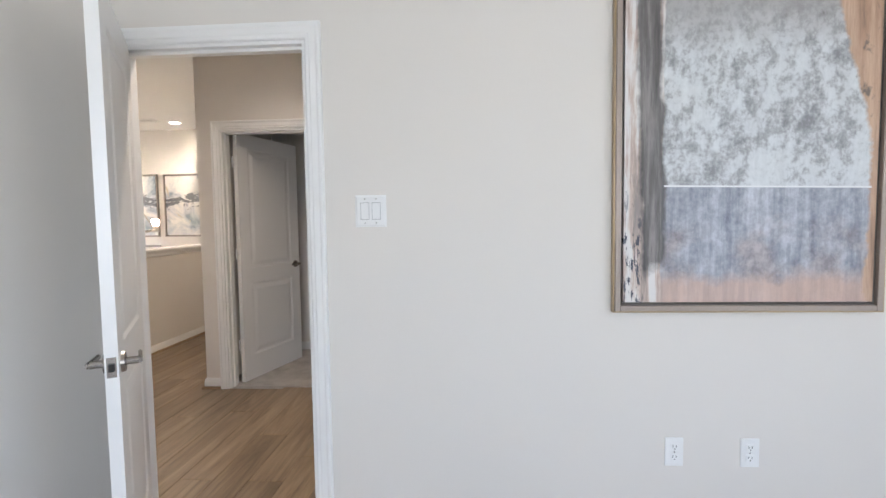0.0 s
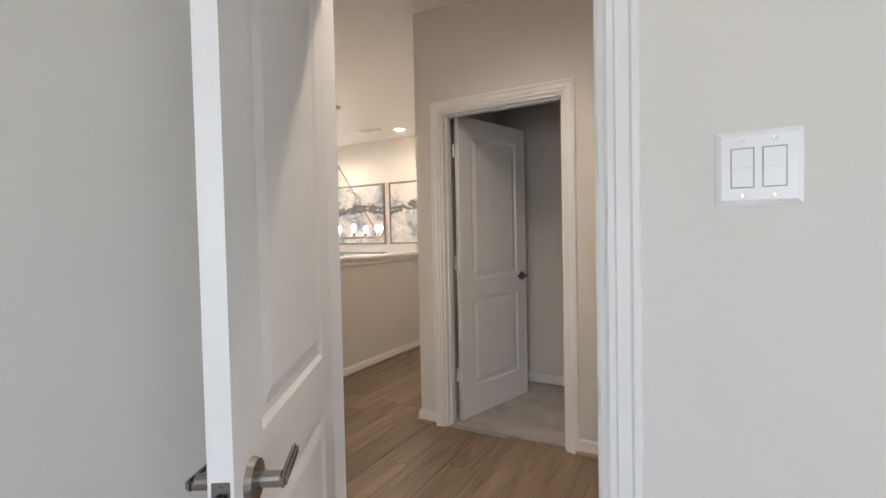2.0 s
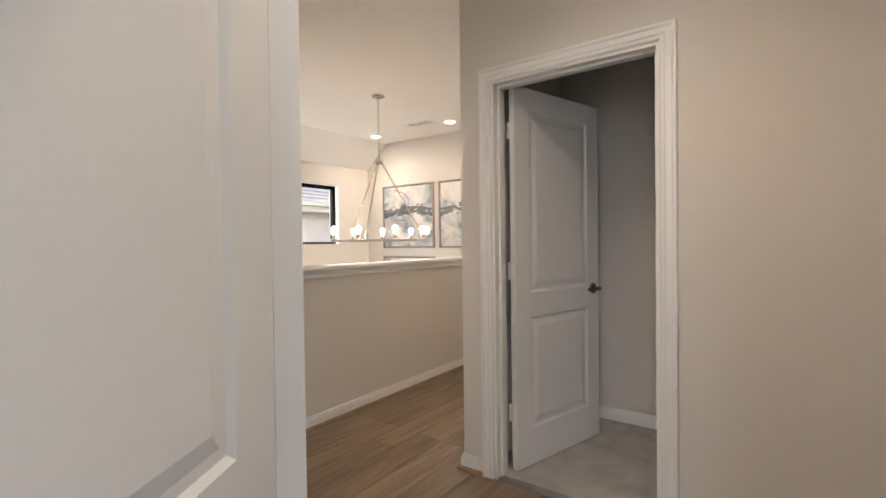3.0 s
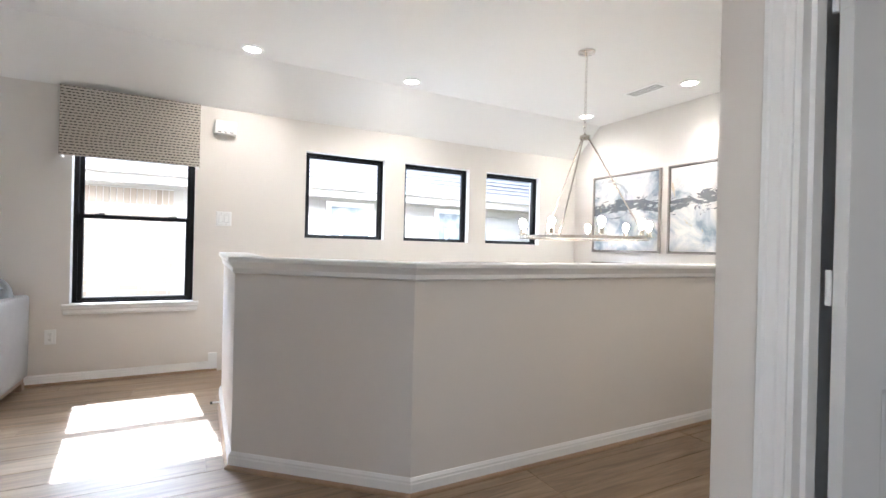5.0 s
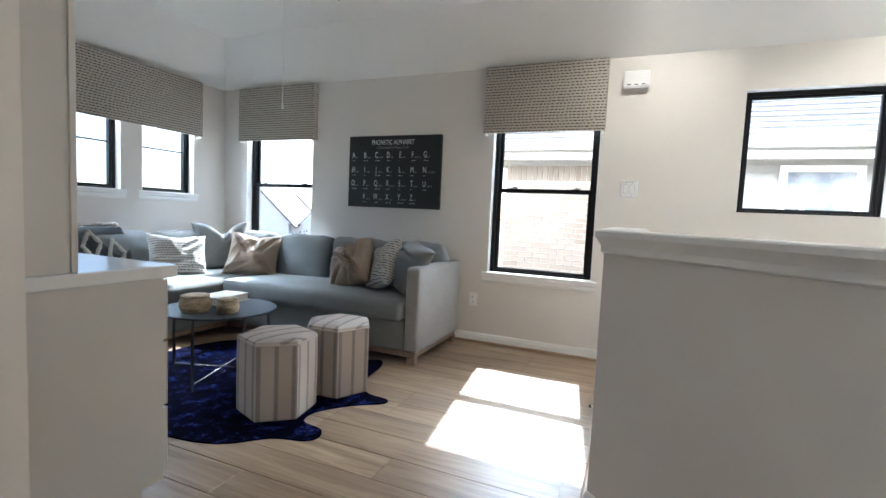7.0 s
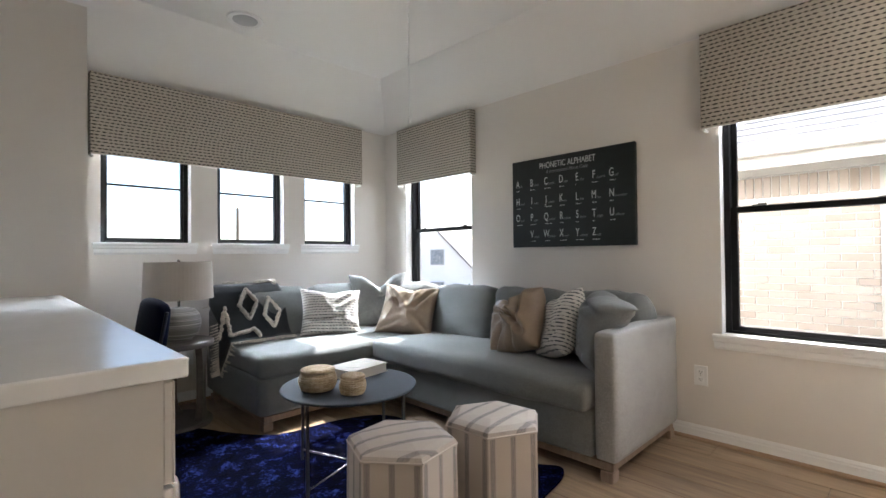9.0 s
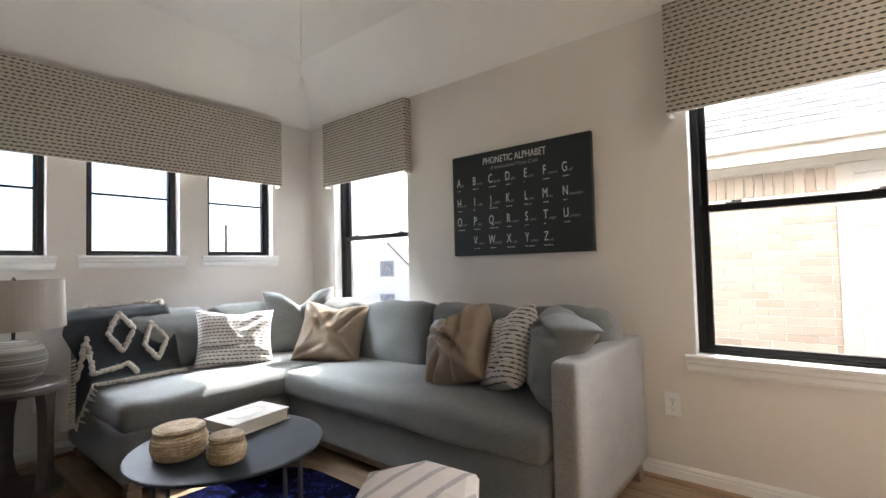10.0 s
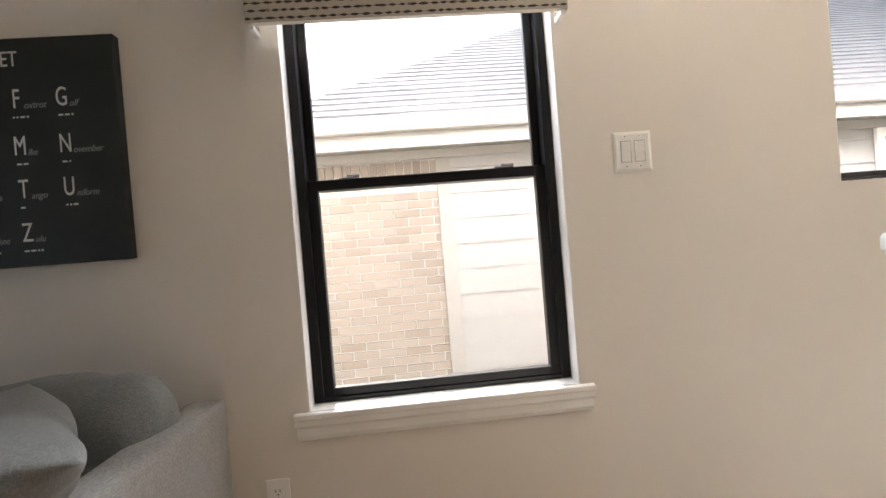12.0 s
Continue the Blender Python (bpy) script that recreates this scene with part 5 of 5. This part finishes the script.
def basket(x, y, r, h, label):
    ob = thing("lidded_basket", pose(x, y, 0.443), label, "basket", "baskets on the coffee table")
    body = [(r * (0.76 + 0.24 * math.sin(math.pi * (0.10 + 0.78 * q / 12))), 0.0015 + (h - 0.002) * q / 12) for q in range(13)]
    part("body", woven(body, 8), WICKER, ob, smooth=True)
    lid = [(r * 0.80, h + 0.001), (r * 0.90, h + 0.004), (r * 0.91, h + 0.012), (r * 0.80, h + 0.017), (r * 0.55, h + 0.017), (r * 0.28, h + 0.015), (0.004, h + 0.015)]
    part("lid", woven(lid, 7, depth=0.002), WICKER, ob, smooth=True)


basket(-3.500, 0.135, 0.090, 0.085, "larger round woven basket with a lid")
basket(-3.578, 0.318, 0.062, 0.072, "smaller round woven basket with a lid")
book = thing("book", pose(-3.80, 0.035, 0.443, 0, 0, 98), "thick pale hardback book lying on the table", "book")
part("page_block", box(-0.083, 0.088, -0.128, 0.128, 0.004, 0.046), PAPER, book)
for z in (0.0, 0.046):
    part("cover", box(-0.092, 0.095, -0.135, 0.135, z, z + 0.004, 0.001), COVER, book)
part("spine", box(-0.096, -0.0921, -0.135, 0.135, 0.0, 0.050, 0.001), COVER, book)
bm = bmesh.new()
for q in range(40):
    a0, a1 = 2 * math.pi * q / 40, 2 * math.pi * (q + 1) / 40
    add_cyl(bm, (0.06 * math.cos(a0), 0.085 * math.sin(a0), 0.0505), (0.06 * math.cos(a1), 0.085 * math.sin(a1), 0.0505), 0.0012, 0.0012, 4)
part("printed_ring", bm, CHALK, book)


# ---- ottomans ----
def ottoman_part(name, pts_z, ob, label=""):
    """A hexagonal band or top with a uv map that carries the stripes."""
    bm = bmesh.new()
    uv = bm.loops.layers.uv.new("UVMap")
    rows = []
    for r, z in pts_z:
        rows.append([bm.verts.new((r * math.cos(radians(60 * q)), r * math.sin(radians(60 * q)), z)) for q in range(6)])
    for a, b, (ra, za), (rb, zb) in zip(rows, rows[1:], pts_z, pts_z[1:]):
        for q in range(6):
            f = bm.faces.new((a[q], a[(q + 1) % 6], b[(q + 1) % 6], b[q]))
            if name == "top" and zb > 0.397:
                for lp in f.loops:
                    lp[uv].uv = (lp.vert.co.x * 0.5 + lp.vert.co.y * 0.866 + 0.0425, lp.vert.co.y)
                continue
            for lp, (du, dv) in zip(f.loops, ((-ra / 2, za), (ra / 2, za), (rb / 2, zb), (-rb / 2, zb))):
                lp[uv].uv = (du + 0.1275, dv)
    f = bm.faces.new(rows[-1])
    for lp in f.loops:
        lp[uv].uv = (lp.vert.co.x * 0.5 + lp.vert.co.y * 0.866 + 0.0425, lp.vert.co.y)
    bm.faces.new(rows[0][::-1])
    me = bpy.data.meshes.new(name)
    bm.to_mesh(me)
    bm.free()
    me.materials.append(TICK)
    o = new(name, me)
    o.parent = ob
    return o


def ottoman(x, y, yaw, label):
    ob = thing("ottoman", pose(x, y, 0.007, 0, 0, yaw), label, "ottoman", "striped ottomans")
    R = 0.205
    ottoman_part("body", [(R - 0.006, 0.0), (R, 0.01), (R + 0.002, 0.2), (R, 0.392)], ob)
    ottoman_part("top", [(R - 0.001, 0.3925), (R, 0.396), (R * 0.97, 0.410), (R * 0.80, 0.421), (R * 0.45, 0.428)], ob)
    for z in (0.393,):
        for q in range(6):
            a0, a1 = radians(60 * q), radians(60 * (q + 1))
            part("piping", cyl((R * math.cos(a0), R * math.sin(a0), z), (R * math.cos(a1), R * math.sin(a1), z), 0.0045, 0.0045, 6), TICK, ob)
    return ob


ottoman(-3.445, 0.835, 10, "hexagonal stool in cream cloth with grey stripes")
ottoman(-3.855, 0.935, 34, "hexagonal stool in cream cloth with grey stripes")

# ---- side table and lamp ----
st = thing("side_table", pose(-3.235, -1.215, 0), "round grey-brown wooden pedestal side table", "side table")
part("tabletop", lathe([(0.20, 0.505), (0.222, 0.508), (0.226, 0.525), (0.222, 0.542), (0.20, 0.546), (0.0, 0.546)], 48), GREYW, st)
for q in range(3):
    a = radians(30 + 120 * q)
    outline = [(-0.075, 0.505), (-0.052, 0.44), (-0.040, 0.34), (-0.038, 0.16), (-0.050, 0.08), (-0.078, 0.03), (0.078, 0.03), (0.050, 0.08), (0.038, 0.16), (0.040, 0.34), (0.052, 0.44), (0.075, 0.505)]
    bm = prism(outline, -0.020, 0.020)
    moved(bm, pose(0.150 * math.cos(a), 0.150 * math.sin(a), 0, 0, 0, math.degrees(a) + 90) @ pose(0, 0, 0, 90))
    part("leg", bm, GREYW, st, "broad wooden leg flaring into top and base")
part("base", lathe([(0.215, 0.0), (0.218, 0.015), (0.212, 0.028), (0.0, 0.030)], 48), GREYW, st)
tl = thing("table_lamp", pose(-3.250, -1.205, 0.546), "table lamp with a banded ceramic base and linen drum shade", "table lamp")
part("base", lathe([(0.070, 0.0), (0.078, 0.004), (0.080, 0.012), (0.108, 0.035), (0.130, 0.085), (0.133, 0.125), (0.122, 0.168), (0.095, 0.200), (0.050, 0.213), (0.022, 0.218)], 48), CERAMIC, tl, smooth=True)
part("stem", cyl((0, 0, 0.218), (0, 0, 0.505), 0.008, 0.008, 10), NICKEL, tl)
bm = lathe([(0.203, 0.272), (0.206, 0.272), (0.196, 0.512), (0.193, 0.512)], 56)
for f in [f for f in bm.faces if len(f.verts) > 4]:
    bm.faces.remove(f)
part("shade", bm, SHADE, tl, "linen drum shade", smooth=False)
part("spider", box(-0.193, 0.193, -0.003, 0.003, 0.500, 0.505), NICKEL, tl)
part("finial", lathe([(0.007, 0.506), (0.010, 0.515), (0.004, 0.528)], 12), NICKEL, tl, smooth=True)

# ---- chair at the desk ----
chair = thing("desk_chair", pose(-2.76, -0.78, 0, 0, 0, 2), "navy velvet chair with slim black metal legs, pushed to the desk", "chair")
part("seat", moved(soft((0.43, 0.43, 0.085), 0.04, (0, 0, 0.012), cuts=9), pose(0, 0, 0.44)), VELVET, chair, smooth=True)
bm = soft((0.060, 0.42, 0.40), 0.030, (0.010, 0, 0), cuts=13)
for v in bm.verts:
    c = abs(v.co.y / 0.21) ** 3 * abs(v.co.z / 0.20) ** 3
    v.co = Vector((v.co.x - 0.5 * v.co.y ** 2 + 0.012, v.co.y * (1 - 0.20 * c), v.co.z * (1 - 0.20 * c)))
part("backrest", moved(bm, pose(-0.235, 0, 0.665, 0, -8)), VELVET, chair, "navy velvet back pad with rounded corners", smooth=True)
for s in (-1, 1):
    part("back_leg", add_cyl(cyl((-0.190, s * 0.195, 0.40), (-0.255, s * 0.215, 0.0), 0.010, 0.008, 10), (-0.190, s * 0.195, 0.40), (-0.262, s * 0.210, 0.80), 0.010, 0.009, 10), BLACK, chair)
    part("front_leg", cyl((0.185, s * 0.185, 0.40), (0.205, s * 0.205, 0.0), 0.010, 0.008, 10), BLACK, chair)
    part("seat_rail", cyl((-0.190, s * 0.190, 0.392), (0.185, s * 0.185, 0.392), 0.008, 0.008, 8), BLACK, chair)

# ---- built-in desk ----
XB, XF, YE, YS = -2.033, -2.635, 1.07, -1.312
top = part("countertop", box(-0.63, 0, YS + 0.002, 1.085, 0.835, 0.877, 0.005, 2), COUNTER)
top.location = (XB, 0, 0)
tagged(top, "white countertop of the built-in desk", "countertop")


def pedestal(y0, y1, fronts, label):
    ob = thing("desk_cabinet", pose(XB, y0, 0), label, "cabinet", "built-in desk cabinets")
    w = y1 - y0
    part("body", add_box(box(-0.585, 0, 0, w, 0.10, 0.834), -0.52, 0, 0.02, w - 0.02, 0.0, 0.10), CABP, ob)
    for z0, z1 in fronts:
        dr = part("drawer_front", box(-0.606, -0.588, 0.012, w - 0.012, z0, z1, 0.003), CABP, ob)
        part("drawer_panel", add_ring(bmesh.new(), 0.012, w - 0.012, z0, z1, 0.045, 0, 0.004, 0.001), CABP, dr).matrix_local = Matrix(((0, 0, -1, -0.6061), (1, 0, 0, 0), (0, 1, 0, 0), (0, 0, 0, 1)))
        part("knob", cyl((-0.612, w / 2, (z0 + z1) / 2), (-0.635, w / 2, (z0 + z1) / 2), 0.009, 0.014, 14), NICKEL, dr)
    return ob


pedestal(0.36, YE, ((0.12, 0.36), (0.37, 0.60), (0.61, 0.825)), "greige painted desk cabinet with drawers")
pedestal(YS + 0.004, -1.02, ((0.12, 0.47), (0.48, 0.825)), "narrow greige desk cabinet against the wall")
rail = part("desk_rail", box(XB - 0.57, XB - 0.55, -1.018, 0.358, 0.74, 0.834), CABP)
tagged(rail, "greige rail under the desk counter", "desk rail")
up = thing("wall_bookcase", pose(XB, 0, 0.878), "shallow greige bookcase standing on the desk counter", "bookcase")
part("side_panel", box(-0.30, 0, 1.045, YE - 0.002, 0.0, 1.55), CABP, up)
part("side_panel", box(-0.30, 0, YS + 0.004, YS + 0.028, 0.0, 1.55), CABP, up)
part("face_stile", box(-0.319, -0.3005, 1.028, YE + 0.004, 0.0, 1.55, 0.002), CABP, up)
part("face_stile", box(-0.319, -0.3005, YS + 0.004, YS + 0.046, 0.0, 1.55, 0.002), CABP, up)
for z in (0.52, 0.98, 1.53):
    part("shelf", box(-0.295, 0, YS + 0.029, 1.044, z, z + 0.022), CABP, up)

# ---- outside: the house next door ----
NX = -7.5
NG = -3.0
house = thing("neighbour_house", pose(NX, 0.95, NG), "tan brick and pale siding house with a hipped shingle roof", "house")
part("wall", box(-8.0, -0.0, 0.0, 9.0, 0.0, 4.85), MORTAR, house)
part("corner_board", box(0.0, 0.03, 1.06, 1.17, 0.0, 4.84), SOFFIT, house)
for q in range(24):
    z = 0.10 + q * 0.20
    bm = bmesh.new()
    v = [bm.verts.new(c) for c in ((0.001, 1.171, z), (0.022, 1.171, z), (0.008, 1.171, z + 0.198), (0.001, 1.171, z + 0.198), (0.001, 9.0, z), (0.022, 9.0, z), (0.008, 9.0, z + 0.198), (0.001, 9.0, z + 0.198))]
    for f in ((0, 1, 2, 3), (7, 6, 5, 4), (0, 4, 5, 1), (1, 5, 6, 2), (2, 6, 7, 3), (3, 7, 4, 0)):
        bm.faces.new([v[i] for i in f])
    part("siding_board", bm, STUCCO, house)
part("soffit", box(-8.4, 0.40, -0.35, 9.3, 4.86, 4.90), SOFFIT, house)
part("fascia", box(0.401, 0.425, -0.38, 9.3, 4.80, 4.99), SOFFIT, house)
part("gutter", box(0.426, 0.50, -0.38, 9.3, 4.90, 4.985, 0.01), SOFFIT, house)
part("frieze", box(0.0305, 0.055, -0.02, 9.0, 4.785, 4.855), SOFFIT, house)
SL = 0.667
bm = bmesh.new()
nrow = 44
for q in range(nrow):
    d0, d1 = q * 0.12, q * 0.12 + 0.135
    z0, z1 = 4.985 + d0 * SL + 0.012, 4.985 + d1 * SL - 0.002
    x0, x1 = 0.46 - d0, 0.46 - d1
    if -0.38 + d0 > 9.0:
        break
    v = [bm.verts.new(c) for c in ((x0, -0.38 + d0, z0), (x0, 9.3, z0), (x1, 9.3, z1), (x1, -0.38 + d1, z1), (x0, -0.38 + d0, z0 - 0.014), (x0, 9.3, z0 - 0.014))]
    bm.faces.new(v[:4]), bm.faces.new((v[0], v[4], v[5], v[1]))
    w = [bm.verts.new(c) for c in ((x0, -0.38 + d0, z0), (x1, -0.38 + d1, z1), (-8.4, -0.38 + d1, z1), (-8.4, -0.38 + d0, z0), (-8.4, -0.38 + d0, z0 - 0.014), (x0, -0.38 + d0, z0 - 0.014))]
    bm.faces.new(w[:4]), bm.faces.new((w[3], w[4], w[5], w[0]))
tagged(part("roof", bm, SHINGLE, house, "grey shingle roof in stepped courses"), kind="stuff")
for y0, y1 in ((2.98, 3.70), (4.75, 5.45)):
    wn2 = part("window", add_ring(bmesh.new(), y0, y1, 3.3, 4.78, 0.07, 0, 0.03), PALEW, house, "white-framed window")
    wn2.matrix_local = Matrix(((0, 0, 1, 0.025), (1, 0, 0, 0), (0, 1, 0, 0), (0, 0, 0, 1)))
    part("pane", box(0.023, 0.030, y0 + 0.07, y1 - 0.07, 3.37, 4.71), NGLASS, house)
    part("mullion", box(0.031, 0.045, y0 + 0.20, y0 + 0.25, 3.37, 4.45), PALEW, house)

# ---- outside: ground and distance ----
bm = bmesh.new()
bmesh.ops.create_grid(bm, x_segments=40, y_segments=40, size=900)
structure(part("ground", bm, GRASS), "grass ground, paled to bounce light indoors", "ground").location = (0, 0, NG)
structure(part("bare_lot", box(-120, -18, -150, -12, NG + 0.002, NG + 0.02), EARTH), "bare earth building plot", "ground")


def far_house(x, y, yaw, label):
    ob = thing("farmhouse", pose(x, y, NG, 0, 0, yaw), label, "house")
    part("wall", box(-6, 6, -4, 4, 0, 2.9), PALEW, ob)
    for gx in (-3.2, 3.2):
        bm = bmesh.new()
        lo = [bm.verts.new((gx + dx, y2, z)) for y2 in (4.9, -4.0) for dx, z in ((-2.9, 2.9), (2.9, 2.9), (0, 5.9))]
        bm.faces.new(lo[:3]), bm.faces.new(lo[3:][::-1])
        for q in range(3):
            bm.faces.new((lo[q], lo[(q + 1) % 3], lo[3 + (q + 1) % 3], lo[3 + q]))
        part("gable", bm, PALEW, ob)
        part("gable_wall", box(gx - 2.7, gx + 2.7, 4.001, 4.85, 0, 2.895), PALEW, ob)
        for s in (-1, 1):
            bm = box(-0.15, 2.9 * 1.49, -4.3, 5.2, 0, 0.12)
            moved(bm, Matrix.Translation((gx + s * 3.1, 0, 2.72)) @ pose(0, 0, 0, 0, 0, 0 if s < 0 else 180) @ pose(0, 0, 0, 0, -46.0, 0))
            part("roof", bm, SHINGLE, ob, "grey gable roof")
        for zz in (0.8, 3.3):
            wdw = part("window", add_ring(bmesh.new(), gx - 0.55, gx + 0.55, zz, zz + 1.2, 0.07, 4.90, 4.97), GREYL, ob)
            wdw.matrix_local = Matrix(((1, 0, 0, 0), (0, 0, 1, 0), (0, 1, 0, 0), (0, 0, 0, 1)))
            part("pane", box(gx - 0.48, gx + 0.48, 4.86 if zz < 3 else 4.905, 4.92, zz + 0.07, zz + 1.13), NGLASS, ob)
    return ob


far_house(-33, -23, -62, "white two-gabled farmhouse across the road")
far_house(-52, -45, -50, "white farmhouse further down the road")
sl = thing("street_lamp", pose(-16.6, -9.3, NG), "black lantern street lamp on a post", "street lamp")
part("post", lathe([(0.10, 0.0), (0.09, 0.4), (0.05, 0.6), (0.045, 3.2), (0.07, 3.25), (0.03, 3.3)], 12), BLACK, sl)
part("lantern", lathe([(0.06, 3.3), (0.16, 3.75), (0.20, 3.80), (0.10, 3.95), (0.02, 4.1)], 10), BLACK, sl)


def tree(x, y, h, seed):
    rnd = random.Random(seed)
    ob = thing("tree", pose(x, y, NG), "small leafy green tree beyond the road", "tree")
    bm = cyl((0, 0, 0), (0.05, 0.02, h * 0.55), 0.10, 0.05, 8)
    tips = []
    for q in range(7):
        a = q * 2.4
        e = Vector((math.cos(a) * h * 0.22, math.sin(a) * h * 0.22, h * (0.6 + 0.05 * q)))
        add_cyl(bm, (0.03, 0.01, h * (0.35 + 0.03 * q)), e, 0.035, 0.012, 6)
        tips.append(e)
    part("trunk", bm, BARK, ob)
    verts, faces = [], []
    for q in range(1500):
        c = rnd.choice(tips) + Vector([rnd.gauss(0, h * 0.085) for _ in range(3)])
        n = Vector([rnd.uniform(-1, 1) for _ in range(3)]).normalized()
        s = n.orthogonal().normalized() * rnd.uniform(0.05, 0.10)
        t2 = n.cross(s) * 0.6
        b = len(verts)
        verts += [c - s, c + t2, c + s, c - t2]
        faces.append((b, b + 1, b + 2, b + 3))
    me = bpy.data.meshes.new("crown")
    me.from_pydata([tuple(v) for v in verts], [], faces)
    me.materials.append(LEAF)
    cr = new("crown", me)
    cr.parent = ob


tree(-19.0, -11.2, 2.8, 3)
tree(-45.0, -27.0, 4.5, 9)
for px, py in ((-14.5, -30.0), (-19.0, -32.0)):
    pl = part("utility_pole", lathe([(0.14, 0.0), (0.10, 7.4), (0.02, 7.45)], 8), BARK)
    pl.location = (px, py, NG)
    tagged(pl, "thin wooden utility pole in the distance", "pole")

# ---- bricks of the house next door ----
bricks = {}


def brick_mesh(lx, lz):
    key = (round(lx, 3), round(lz, 3))
    if key not in bricks:
        bricks[key] = mesh_of(box(-0.010, 0.012, -lx / 2, lx / 2, -lz / 2, lz / 2, 0.002), "brick", BRICK)
    return bricks[key]


rnd = random.Random(11)
deep = bmesh.new()
for row in range(67):
    z = 0.05 + row * 0.0675
    shift = 0.0 if row % 2 else 0.1015
    y = 0.0
    while y < 1.055:
        ln = 0.1 - 0.008 if (y == 0.0 and shift) else 0.195
        ln = min(ln, 1.057 - y)
        if ln > 0.03:
            if z > 2.85 and z < 4.56:
                b = new("brick", brick_mesh(ln, 0.0585))
                b.parent = house
                b.location = (-0.004 + rnd.uniform(-0.0015, 0.0015), y + ln / 2, z)
            elif z <= 2.85:
                add_box(deep, -0.006, 0.008, y, y + ln, z - 0.029, z + 0.029)
        y += ln + 0.009
tagged(part("lower_brickwork", deep, BRICK, house), kind="stuff")
y = 0.0
while y < 1.02:
    b = new("brick", brick_mesh(0.0585, 0.19))
    b.parent = house
    b.location = (-0.001, y + 0.03, 4.680)
    y += 0.0675

# ---- floor planks ----
structure(part("floor", prism([(WX, SY), (-2.03, SY), (-2.03, 1.49), (-1.14, 1.49), (-1.14, AB + 0.05), (3.5, AB + 0.05), (3.5, D2Y), (-1.528, D2Y), (-1.528, NY), (-2.66, NY), (-2.66, 3.2), (-3.3, 2.5), (-4.49, 2.5), (-4.49, 2.66), (WX, 2.66)], -0.10, -0.0085), SUBFLOOR), "oak plank floor", "floor")
floor = bpy.data.objects["floor"]
planks = {}


def plank_mesh(w, ln):
    key = (round(w, 3), round(ln, 2))
    if key not in planks:
        bm = bmesh.new()
        c = 0.0022
        hw, hl = w / 2 - 0.0006, key[1] / 2 - 0.0006
        lo = [bm.verts.new((x, y, -0.008)) for x, y in ((-hw, -hl), (hw, -hl), (hw, hl), (-hw, hl))]
        mid = [bm.verts.new((v.co.x, v.co.y, -c)) for v in lo]
        up = [bm.verts.new((math.copysign(hw - c, v.co.x), math.copysign(hl - c, v.co.y), 0.0)) for v in lo]
        bm.faces.new(up)
        for a, b in ((lo, mid), (mid, up)):
            for q in range(4):
                bm.faces.new((a[q], a[(q + 1) % 4], b[(q + 1) % 4], b[q]))
        planks[key] = mesh_of(bm, "plank", OAK)
    return planks[key]


def spans(x):
    """The stretches of y that the floor has at x."""
    if x < -4.49:
        return [(SY, 2.655)]
    if x < -3.30:
        return [(SY, 2.50)]
    if x < -2.66:
        return [(SY, 2.50 + (x + 3.30) * 1.094)]
    if x < -2.03:
        return [(SY, NY)]
    if x < -1.528:
        return [(1.49, NY)]
    if x < -1.14:
        return [(1.49, D2Y)]
    if -0.86 < x < -0.09:
        return [(AB + 0.01, D2Y + (0.04 if -1.3 < x < -0.6 else 0.0))]
    if -1.0 < x < -0.57:
        return [(AH, D2Y + 0.045)]
    return [(AH, D2Y)]


PW = 0.182
rnd = random.Random(21)
col = 0
x = WX + 0.012
while x < 3.45:
    w = PW
    for y0, y1 in spans(x + w * (0.95 if -3.3 < x < -2.8 else 0.5)):
        y = y0 + 0.004
        first = True
        while y < y1 - 0.02:
            ln = rnd.choice((0.35, 0.6, 0.85, 1.1)) if first else 1.22
            first = False
            ln = min(ln, y1 - y)
            if y1 - (y + ln) < 0.12:
                ln = y1 - y
            b = new("plank", plank_mesh(w, ln))
            b.parent = floor
            b.location = (x + w / 2, y + ln / 2, 0.0)
            y += ln
    x += w
